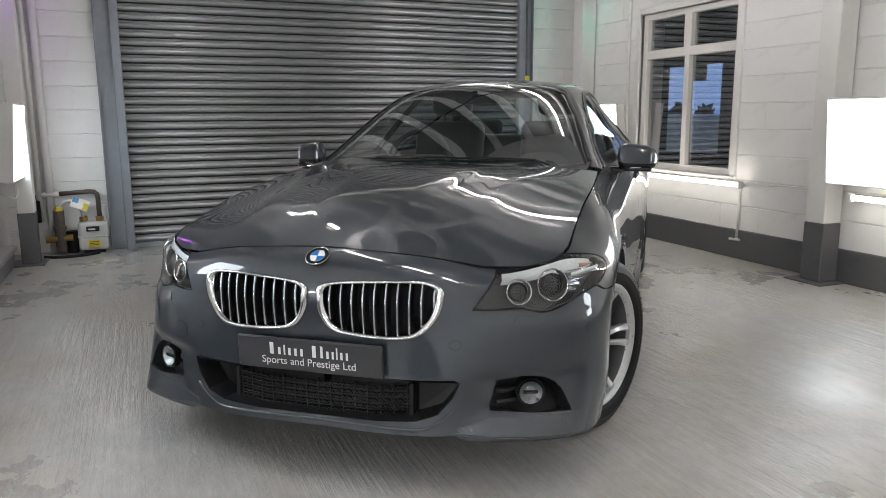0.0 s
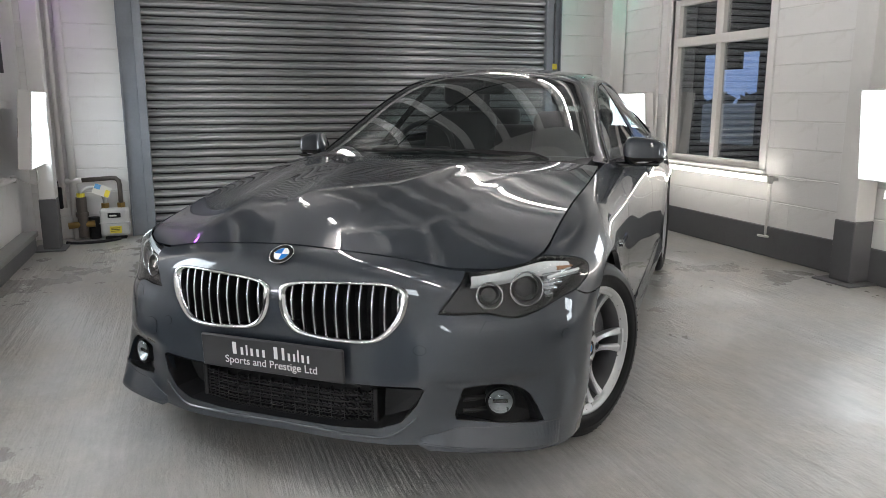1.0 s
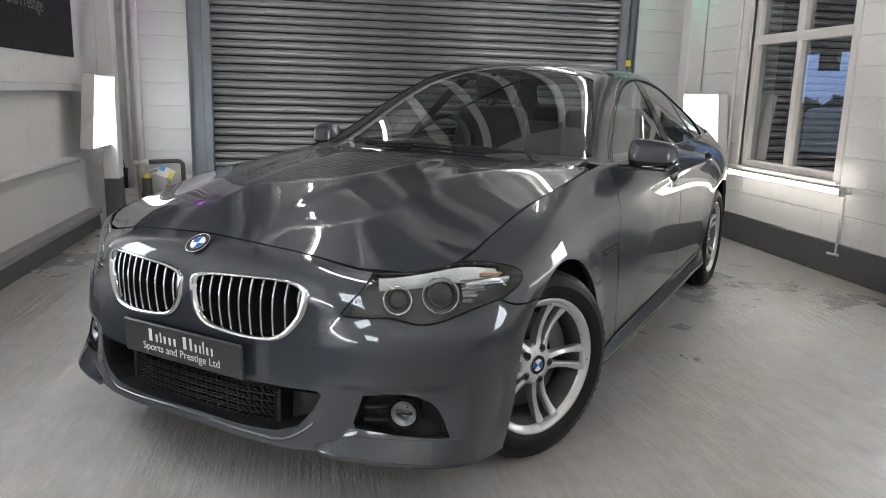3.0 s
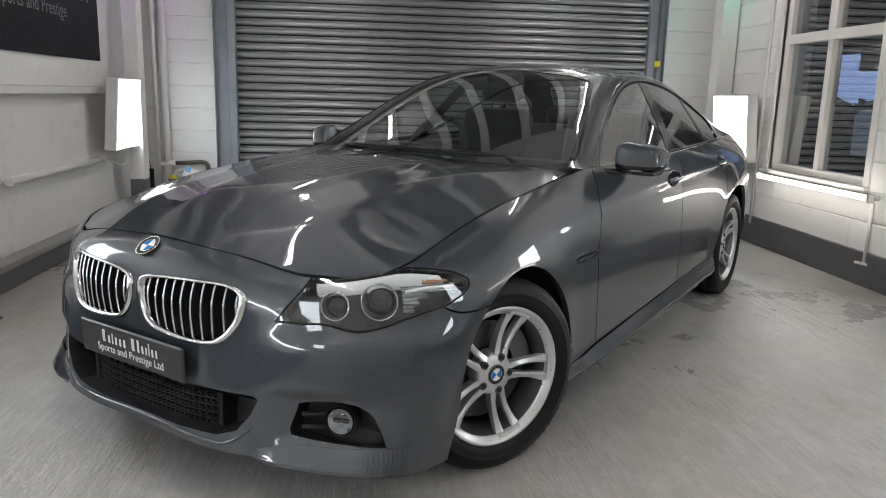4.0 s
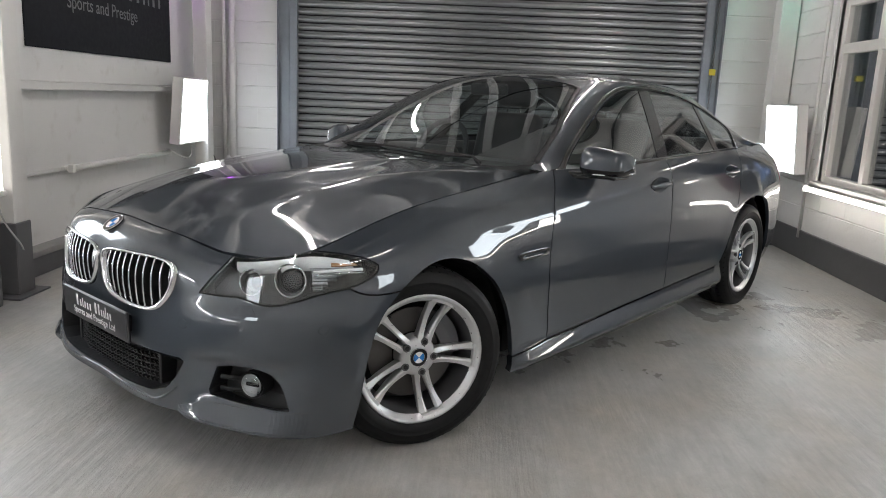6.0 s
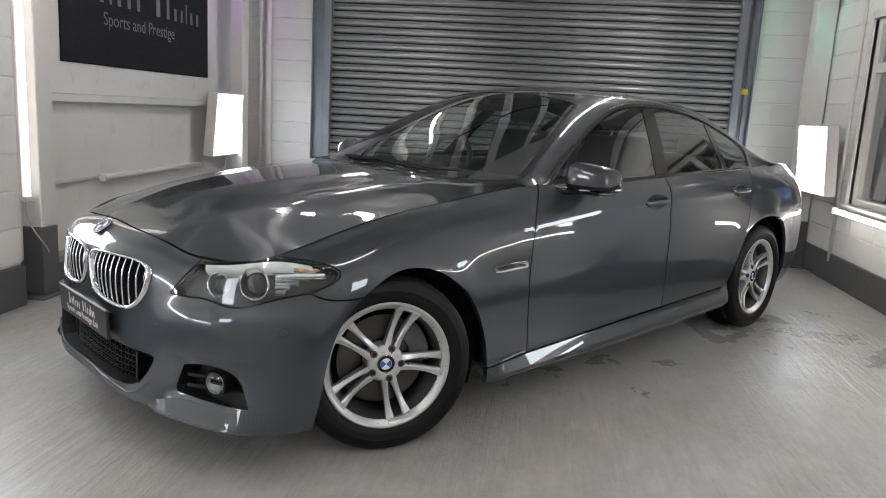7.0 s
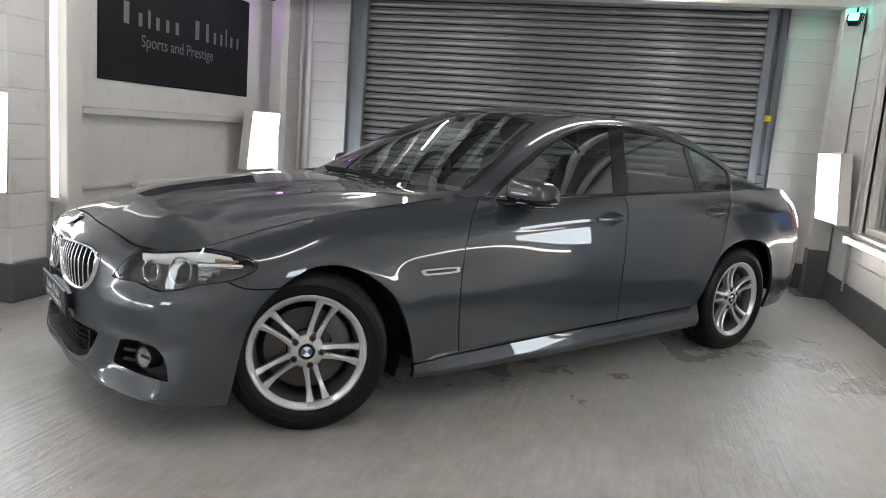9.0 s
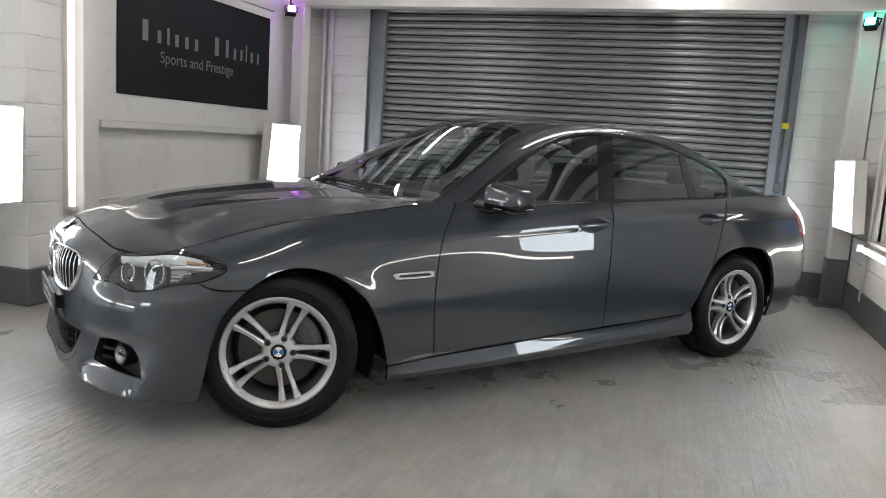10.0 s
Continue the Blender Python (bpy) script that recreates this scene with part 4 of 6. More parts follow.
HOOD_3 = [(0.581, -0.607, 0.738), (0.606, -0.487, 0.783), (0.615, -0.314, 0.831), (0.625, -0.141, 0.867), (0.635, 0.025, 0.894), (0.643, 0.311, 0.933), (0.645, 0.67, 0.976)]
HOOD_4 = [(0.706, -0.53, 0.734), (0.762, -0.437, 0.765), (0.776, -0.284, 0.807), (0.778, -0.119, 0.849), (0.778, 0.027, 0.878), (0.783, 0.333, 0.92), (0.772, 0.689, 0.963)]


def hood_fix(p, s, w):
    """A raised middle with a crease along each edge, and a second, softer shoulder outside it."""
    p = p.copy()
    ease = lambda v, a, b: (lambda u: u * u * (3 - 2 * u))(np.clip((v - a) / (b - a), 0, 1))
    grow = ease(s, 0.0, 0.40) * (1 - ease(s, 1.0, 1.38))
    a = np.abs(p[:, 0])
    inner, outer = 0.13 + 0.13 * s, 0.43 + 0.12 * s
    p[:, 2] += grow * (0.010 / (1 + np.exp((a - inner) / 0.014)) + 0.011 / (1 + np.exp((a - outer) / 0.026)))
    # the hollow between the two creases
    mid = (inner + outer) / 2
    p[:, 2] -= grow * 0.005 * np.exp(-((a - mid) / 0.085) ** 2)
    return p


HOOD = Surface(H_S, H_W, [HOOD_0, HOOD_1, HOOD_2, HOOD_3, HOOD_4], fix=hood_fix, mirror_rows=True)

# the cabin: lines from the foot of the windscreen over the roof to the foot of the rear window, from the middle outwards
C_S = [0, .33, .67, 1.01, 1.46, 1.96, 2.33, 2.74, 3.12]
C_W = [0, .32, .55, .67, 1.05]
CAB_0 = [(0, 0.605, 0.99), (0, 0.88, 1.152), (0, 1.182, 1.301), (0, 1.498, 1.413), (0, 1.963, 1.452), (0, 2.489, 1.439), (0, 2.88, 1.387), (0, 3.28, 1.237), (0, 3.657, 1.048)]
CAB_1 = [(0.382, 0.624, 0.981), (0.366, 0.903, 1.137), (0.339, 1.204, 1.282), (0.307, 1.517, 1.396), (0.318, 1.973, 1.435), (0.318, 2.489, 1.425), (0.307, 2.869, 1.374), (0.329, 3.258, 1.228), (0.36, 3.625, 1.046)]
CAB_2 = [(0.685, 0.753, 0.979), (0.655, 1.012, 1.097), (0.6, 1.298, 1.233), (0.535, 1.596, 1.35), (0.514, 1.973, 1.4), (0.509, 2.488, 1.39), (0.503, 2.868, 1.336), (0.55, 3.225, 1.205), (0.61, 3.55, 1.046)]
CAB_3 = [(0.745, 0.795, 0.973), (0.72, 1.039, 1.044), (0.662, 1.367, 1.173), (0.603, 1.647, 1.295), (0.576, 1.992, 1.353), (0.57, 2.487, 1.337), (0.58, 2.834, 1.275), (0.63, 3.15, 1.172), (0.698, 3.486, 1.047)]
CAB_4 = [(0.78, 0.814, 0.963), (0.805, 1.075, 0.961), (0.827, 1.361, 0.974), (0.832, 1.639, 0.984), (0.834, 1.982, 0.997), (0.826, 2.476, 1.011), (0.803, 2.846, 1.021), (0.765, 3.165, 1.031), (0.72, 3.486, 1.041)]
CABIN = Surface(C_S, C_W, [CAB_0, CAB_1, CAB_2, CAB_3, CAB_4], mirror_rows=True)


def rail_on(surf, uv, width, height, name, material, parent, mirror=False, label=""):
    """A slim raised moulding along a line in (s, w)."""
    p, n = surf(uv[:, 0], uv[:, 1]), surf.normal(uv[:, 0], uv[:, 1])
    t = np.gradient(p, axis=0)
    t /= np.linalg.norm(t, axis=1, keepdims=True)
    b = np.cross(n, t)
    sec = [(-.5, -.2), (-.5, .5), (-.25, 1), (.25, 1), (.5, .5), (.5, -.2)]
    sign = np.array((-1 if mirror else 1, 1, 1.0))
    bm = bmesh.new()
    rings = [[bm.verts.new((p[i] + b[i] * width * u + n[i] * height * v) * sign) for u, v in sec] for i in range(len(p))]
    for r, q in zip(rings, rings[1:]):
        for k in range(6):
            bm.faces.new((r[k], r[(k + 1) % 6], q[(k + 1) % 6], q[k]))
    bm.faces.new(rings[0])
    bm.faces.new(rings[-1])
    bmesh.ops.recalc_face_normals(bm, faces=bm.faces)
    return part(name, bm, material, parent, label, True)

# ---- the car: parts ----
M_GLASS = clear_glass("car_glass", (0.72, 0.81, 0.80), 0.21)
M_DARKGLASS = clear_glass("privacy_glass", (0.56, 0.62, 0.62), 0.12)
M_LENS = clear_glass("lamp_lens", (0.92, 0.95, 0.96), 0.085)
M_GLOSSBLACK = plain("gloss_black_trim", (0.012, 0.012, 0.013), 0.2, 0, 0.1, 8, 0, 0.2, 0.3)
M_TRIM = plain("black_plastic", (0.014, 0.014, 0.015), 0.45, 0, 0.2, 14, 0.05, spec=0.3)
M_CHROME = plain("chrome", (0.64, 0.64, 0.65), 0.07, 1.0, 0.03)
M_SATIN = plain("satin_chrome", (0.55, 0.56, 0.58), 0.22, 1.0, 0.05)
M_RIM = plain("silver_alloy", (0.60, 0.61, 0.62), 0.30, 0.7, 0.04, 10, 0, 0.5)
M_RIMIN = plain("rim_barrel", (0.14, 0.14, 0.145), 0.4, 0.7, 0.1)
M_DISC = plain("brake_disc", (0.10, 0.095, 0.092), 0.4, 0.8, 0.2, 20)
M_CALIPER = plain("brake_caliper", (0.12, 0.12, 0.125), 0.5, 0.5, 0.2)
M_TYRE = plain("tyre_rubber", (0.008, 0.008, 0.0085), 0.45, 0, 0.25, 14, 0.08, spec=0.2)
M_LEATHER = plain("dark_leather", (0.020, 0.0205, 0.022), 0.42, 0, 0.08, 6)
M_HOUSING = plain("lamp_housing", (0.016, 0.0165, 0.018), 0.3, 0.2, 0.1)
M_FOG = plain("fog_reflector", (0.30, 0.31, 0.32), 0.3, 0.9, 0.05)
M_WHITE = plain("white_enamel", (0.80, 0.80, 0.80), 0.25, 0, 0.03)
M_BADGEBLUE = plain("blue_enamel", (0.02, 0.16, 0.48), 0.2, 0, 0.05)
M_AMBER = plain("amber_lens", (0.34, 0.17, 0.08), 0.2, 0, 0.1)
M_RED = plain("red_lens", (0.42, 0.012, 0.016), 0.12, 0, 0.1, 8, 0, 0.8)
M_PLATE = plain("black_plate", (0.030, 0.030, 0.033), 0.38, 0, 0.1)
M_GROOVE = plain("groove_black", (0.003, 0.003, 0.003), 0.8, 0, 0.1, spec=0.05)
M_FACET = plain("faceted_reflector", (0.72, 0.73, 0.75), 0.16, 0.85, 0.04)
M_DIFFUSE = plain("lamp_reflector", (0.80, 0.81, 0.83), 0.25, 0.6, 0.04)

car = empty("car", pose(0.215, -0.146, 0, 0, 0, -39.13), "dark grey metallic saloon car with silver alloy wheels", "car")


def dense(pts, sharp=(), step=0.016):
    return rounded(pts, step, sharp)


def straight(pts, step=0.03):
    """An unsmoothed line in (s, w), with points in between."""
    out = []
    for a, b in zip(pts, pts[1:]):
        a, b = np.array(a), np.array(b)
        k = max(1, int(np.linalg.norm(b - a) / step))
        out += [a + (b - a) * i / k for i in range(k)]
    return out


def curve_line(pts, step=0.016):
    """A smooth open line in (s, w) through points."""
    q = np.array(pts, float)
    d = np.concatenate(([0], np.cumsum(np.linalg.norm(np.diff(q, axis=0), axis=1))))
    n = max(3, int(d[-1] / step))
    return list(Spline(d, q)(np.linspace(0, d[-1], n)))[:-1]


LAMP_IN = [(.597, .0), (.566, .117), (.518, .226)]
LAMP_LOW = [(.518, .226), (.585, .2245), (.655, .224), (.690, .238), (.725, .247), (.80, .238), (.89, .214), (.985, .203)]
LAMP_TAIL = [(.985, .203), (1.06, .180), (1.106, .153), (1.114, .130)]
LAMP_TOP = [(1.114, .130), (1.085, .090), (1.01, .036), (.928, .0)]
SEAM = [(.985, .203), (1.03, .226), (1.09, .241), (1.21, .250)]
ARCH1 = [(1.21, .250), (1.134, .330), (1.104, .43), (1.103, .50), (1.115, .60), (1.128, .68)]
ARCH2 = [(1.925, .618), (1.893, .540), (1.84, .43), (1.765, .329), (1.69, .275), (1.604, .228), (1.52, .200), (1.435, .187), (1.32, .197), (1.21, .250)]
DOOR1 = [(2.262, .0), (2.225, .045), (2.172, .115), (2.147, .249), (2.145, .385), (2.155, .50), (2.166, .604)]
DOOR2 = [(3.247, .0), (3.243, .06), (3.234, .223), (3.228, .409), (3.229, .599)]
DOOR3 = [(4.285, .0), (4.245, .045), (4.183, .117), (4.11, .255), (4.035, .40), (3.972, .518), (3.935, .575), (3.876, .598)]
ARCH3 = [(3.935, .575), (3.985, .50), (4.03, .42), (4.085, .345), (4.165, .306), (4.265, .288), (4.36, .285), (4.45, .293), (4.56, .312), (4.64, .350), (4.705, .425), (4.742, .55), (4.750, .68)]

# bumper with its openings
KIDNEY = [(.022, .20), (.027, .165), (.075, .144), (.19, .128), (.34, .122), (.405, .130), (.427, .150), (.430, .185), (.415, .255), (.368, .315), (.30, .334), (.15, .332), (.068, .318), (.030, .268)]
FOG = [(.562, .556), (.584, .478), (.64, .468), (.72, .474), (.79, .508), (.846, .592), (.70, .582), (.566, .570)]
outline = straight([(0, 0), (.585, 0)]) + curve_line(LAMP_IN) + curve_line(LAMP_LOW) + curve_line(SEAM) + curve_line(ARCH1) + straight([(1.128, .68), (.50, .672), (.47, .655), (.40, .662), (0, .668), (0, .618)])
low = straight([(0, .618)] + [(.2, .614), (.36, .603), (.425, .578), (.465, .525), (.484, .478), (.47, .470), (.25, .475), (0, .476)], 0.02)
outline += low + straight([(0, .476), (0, 0)])
bumper = skin_part("front_bumper", skin(FLANK, outline, [dense(KIDNEY, (), .012), dense(FOG, (0, 1, 5, 7), .012)], 0.02, 0.0024, 0.03, both=True), M_PAINT, car)

# bonnet
hood_edge = FLANK(np.array([q[0] for q in straight([(0, 0), (.585, 0)])]), 0.0)
side_line = FLANK(np.linspace(.597, 2.10, 60), 0.0)
uvf, uvs = HOOD.find(hood_edge), HOOD.find(side_line[4:])
back_line = straight([(1.37, uvs[-1][1]), (1.37, .4), (1.37, 0.0)], .03)
uvs = [q for q in uvs if q[0] < 1.365]
skin_part("bonnet", skin(HOOD, list(uvf) + list(uvs) + back_line + straight([(1.37, 0), (0, 0)]), (), 0.022, 0.0034, 0.016, lift=0.001, both=True), M_PAINT, car)

for mir in (False, True):
    fender = straight([(.928, 0), (2.262, 0)]) + curve_line(DOOR1) + straight([(2.166, .604), (1.925, .618)]) + curve_line(ARCH2) + [np.array(p) for p in curve_line(SEAM[::-1])] + curve_line(LAMP_TAIL) + curve_line(LAMP_TOP)
    skin_part("front_wing", skin(FLANK, fender, (), 0.022, 0.0028, 0.02, mirror=mir), M_PAINT, car)
    def cup(s0, s1, w0, f=1.0):
        sm, half = (s0 + s1) / 2, (s1 - s0) / 2
        return [(sm + f * half * math.cos(a) * (1.0 if math.cos(a) > 0 else .95), w0 + f * .042 * math.sin(a) * (1 - .35 * max(0, math.cos(a)))) for a in np.linspace(0, math.tau, 40, endpoint=False)]

    door = straight([(2.262, 0), (3.247, 0)]) + curve_line(DOOR2) + straight([(3.229, .599), (2.166, .604)]) + curve_line(DOOR1[::-1])
    d1 = skin_part("front_door", skin(FLANK, door, [cup(2.995, 3.222, .128, .95)], 0.026, 0.0030, 0.02, mirror=mir), M_PAINT, car)
    door = straight([(3.247, 0), (4.285, 0)]) + curve_line(DOOR3) + straight([(3.876, .598), (3.229, .599)]) + curve_line(DOOR2[::-1])
    d2 = skin_part("rear_door", skin(FLANK, door, [cup(3.93, 4.14, .124, .95)], 0.026, 0.0030, 0.02, mirror=mir), M_PAINT, car)
    skirt = straight([(1.925, .620), (2.166, .607), (3.229, .602), (3.876, .601)]) + curve_line([(3.876, .601), (3.935, .578), (3.955, .62), (3.96, .68)]) + straight([(3.96, .68), (1.93, .68), (1.925, .620)])
    skin_part("side_skirt", skin(FLANK, skirt, (), 0.02, 0.0026, 0.03, mirror=mir), M_PAINT, car)
    sx = -1 if mir else 1

    # handles: a scooped cup and a bar
    for ob, s0, s1, w0 in ((d1, 2.995, 3.222, .128), (d2, 3.93, 4.14, .124)):
        sm, half = (s0 + s1) / 2, (s1 - s0) / 2
        eye = cup(s0, s1, w0)
        n = 40
        bm = bmesh.new()
        rings = []
        for k, (f, h) in enumerate(((1.0, .0012), (.93, .0004), (.86, -.005), (.70, -.014), (.45, -.020), (.12, -.022))):
            q = np.array([(sm + (a - sm) * f, w0 + (b - w0) * f) for a, b in eye])
            P = FLANK(q[:, 0], q[:, 1]) + FLANK.normal(q[:, 0], q[:, 1]) * h
            rings.append([bm.verts.new((p[0] * sx, p[1], p[2])) for p in P])
        for a, b in zip(rings, rings[1:]):
            for i in range(n):
                bm.faces.new((a[i], a[(i + 1) % n], b[(i + 1) % n], b[i]))
        bm.faces.new(rings[-1])
        bmesh.ops.recalc_face_normals(bm, faces=bm.faces)
        part("handle_cup", bm, M_PAINT, ob, smooth=True)
        q = np.array([(s, w0 + .004) for s in np.linspace(s0 + .006, s1 - .002, 18)])
        P, N = FLANK(q[:, 0], q[:, 1]), FLANK.normal(q[:, 0], q[:, 1])
        bm = bmesh.new()
        rings = []
        for i, (p, nn) in enumerate(zip(P, N)):
            t = i / 17
            h = .014 * max(0, math.sin(math.pi * min(1, t))) ** 0.5 + .002
            r = .008 + .006 * math.sin(math.pi * t)
            rings.append([bm.verts.new(((p[0] + nn[0] * (h + .006 * math.cos(a))) * sx, p[1], p[2] + r * math.sin(a))) for a in np.linspace(0, math.tau, 12, endpoint=False)])
        for a, b in zip(rings, rings[1:]):
            for i in range(12):
                bm.faces.new((a[i], a[(i + 1) % 12], b[(i + 1) % 12], b[i]))
        bm.faces.new(rings[0])
        bm.faces.new(rings[-1])
        bmesh.ops.recalc_face_normals(bm, faces=bm.faces)
        part("handle", bm, M_PAINT, ob, smooth=True)

    # side vent
    vent = dense([(1.925, .247), (2.115, .250), (2.124, .262), (2.118, .274), (1.945, .272), (1.928, .262)], (), .01)
    slot = dense([(1.950, .2545), (2.098, .2565), (2.106, .262), (2.100, .267), (1.958, .265), (1.950, .260)], (), .01)
    v = skin_part("side_vent", skin(FLANK, vent, [slot], 0.01, 0, 0.006, lift=0.005, mirror=mir), M_CHROME, car, "chrome surround")
    skin_part("vent_slot", skin(FLANK, slot, (), 0.01, 0, 0.0, lift=0.002, mirror=mir), M_PAINT, v)

# tail: quarter panels, rear bumper and lamps
LAMP_R = [(5.035, .150), (5.06, .100), (5.12, .085), (5.30, .085), (5.42, .10), (5.42, .235), (5.20, .262), (5.08, .265), (5.035, .215)]
tail = straight([(4.285, 0), (6.10, 0), (6.10, .68), (4.75, .68)]) + curve_line(ARCH3[::-1]) + curve_line(DOOR3[::-1][1:])
skin_part("rear_quarter", skin(FLANK, tail, [dense(LAMP_R, (), .014)], 0.03, 0.0028, 0.02, both=True), M_PAINT, car)
for mir in (False, True):
    skin_part("tail_lamp", skin(FLANK, dense(LAMP_R, (), .014), (), 0.02, 0.001, 0.02, lift=0.002, mirror=mir), M_RED, car, "red tail lamp")
# boot lid
bm = bmesh.new()
rows = []
for t in np.linspace(0, 1, 25):
    a, b = CABIN(3.118, 1.05 * t), FLANK(6.10 - 1.33 * t, .002)
    rows.append([a + (b - a) * f + np.array((0, 0, .012 * math.sin(math.pi * f) * (1 - t ** 4) - .004)) for f in np.linspace(0, 1, 9)])
for s in (1, -1):
    grid = [[bm.verts.new((p[0] * s, p[1], p[2])) for p in r] for r in rows]
    for a, b in zip(grid, grid[1:]):
        for i in range(8):
            bm.faces.new((a[i], a[i + 1], b[i + 1], b[i]))
bmesh.ops.remove_doubles(bm, verts=bm.verts, dist=1e-4)
bmesh.ops.recalc_face_normals(bm, faces=bm.faces)
part("boot_lid", bm, M_PAINT, car, smooth=True)

# cabin shell and glass
WS_SIDE = [(.955, .30), (.948, .43), (.930, .488), (.87, .503), (.69, .522), (.51, .545), (.28, .573), (.06, .612)]
DLO_TOP = [(.085, 1.05), (.20, .89), (.364, .735), (.50, .688), (.641, .668), (1.027, .660), (1.491, .652), (1.931, .668), (2.236, .680), (2.50, .692), (2.66, .725), (2.715, .775), (2.70, .86), (2.60, .98), (2.52, 1.05)]
RW_SIDE = [(2.345, .28), (2.37, .40), (2.44, .452), (2.8, .522), (3.08, .585)]
shell = straight([(.958, 0), (.955, .30)]) + curve_line(WS_SIDE) + straight([(.06, .607), (0, .62), (0, 1.05), (.085, 1.05)]) + curve_line(DLO_TOP) + straight([(2.52, 1.05), (3.12, 1.05), (3.12, .60), (3.08, .585)]) + curve_line(RW_SIDE[::-1]) + straight([(2.345, .28), (2.345, 0), (.958, 0)])
skin_part("roof", skin(CABIN, shell, (), 0.03, 0.001, 0.003, both=True), M_PAINT, car)
screen = straight([(.0, 0), (.955, 0), (.955, .30)]) + curve_line(WS_SIDE) + straight([(.06, .607), (.0, .50), (.0, 0)])
skin_part("windscreen", skin(CABIN, screen[::-1], (), 0.035, 0.003, 0.0, lift=-0.002, both=True), M_GLASS, car, "clear windscreen")
rear = straight([(2.35, 0), (2.35, .28)]) + curve_line(RW_SIDE) + straight([(3.08, .585), (3.10, .3), (3.10, 0), (2.35, 0)])
skin_part("rear_window", skin(CABIN, rear, (), 0.035, 0.003, 0.0, lift=-0.002, both=True), M_DARKGLASS, car, "tinted rear window")
G1 = straight([(.16, 1.045), (1.235, 1.045), (1.475, .665)]) + curve_line([(1.475, .665), (1.027, .672), (.641, .680), (.50, .70), (.364, .748), (.24, .88), (.16, 1.045)])
G2 = straight([(1.395, 1.045), (2.06, 1.045), (2.205, .695)]) + curve_line([(2.205, .695), (1.931, .682), (1.61, .672)]) + straight([(1.61, .672), (1.395, 1.045)])
G3 = straight([(2.13, 1.045), (2.51, 1.045)]) + curve_line([(2.51, 1.045), (2.59, .975), (2.685, .86), (2.70, .78), (2.645, .738), (2.50, .706), (2.27, .697)]) + straight([(2.27, .697), (2.13, 1.045)])
PIL = straight([(1.235, 1.05), (1.395, 1.05), (1.61, .667), (1.475, .660), (1.235, 1.05)])
DIV = straight([(2.06, 1.05), (2.13, 1.05), (2.27, .690), (2.205, .688), (2.06, 1.05)])
for mir in (False, True):
    skin_part("front_door_glass", skin(CABIN, G1, (), 0.035, 0.0, 0.0, lift=-0.003, mirror=mir), M_GLASS, car)
    skin_part("rear_door_glass", skin(CABIN, G2, (), 0.035, 0.0, 0.0, lift=-0.003, mirror=mir), M_DARKGLASS, car, "tinted glass")
    skin_part("quarter_glass", skin(CABIN, G3, (), 0.035, 0.0, 0.0, lift=-0.003, mirror=mir), M_DARKGLASS, car, "tinted glass")
    skin_part("door_pillar", skin(CABIN, PIL, (), 0.03, 0.0, 0.006, lift=-0.001, mirror=mir), M_GLOSSBLACK, car, "gloss black pillar cover")
    skin_part("glass_divider", skin(CABIN, DIV, (), 0.03, 0.0, 0.006, lift=-0.001, mirror=mir), M_GLOSSBLACK, car, "gloss black strip")
    q = np.array(curve_line(DLO_TOP, .02) + [np.array(DLO_TOP[-1])])
    q = q - np.array((0, .014)) * np.clip((1.05 - q[:, 1:]) / .2, 0, 1)
    rail_on(CABIN, q, .030, .005, "window_moulding", M_GLOSSBLACK, car, mir, "gloss black moulding")
    q = np.stack((np.linspace(.06, 2.54, 70), np.full(70, 1.046)), 1)
    rail_on(CABIN, q, .018, .007, "belt_moulding", M_GLOSSBLACK, car, mir, "gloss black moulding")
    q = np.array(curve_line(WS_SIDE[1:], .03))
    rail_on(CABIN, q, .026, .003, "screen_moulding", M_TRIM, car, mir)

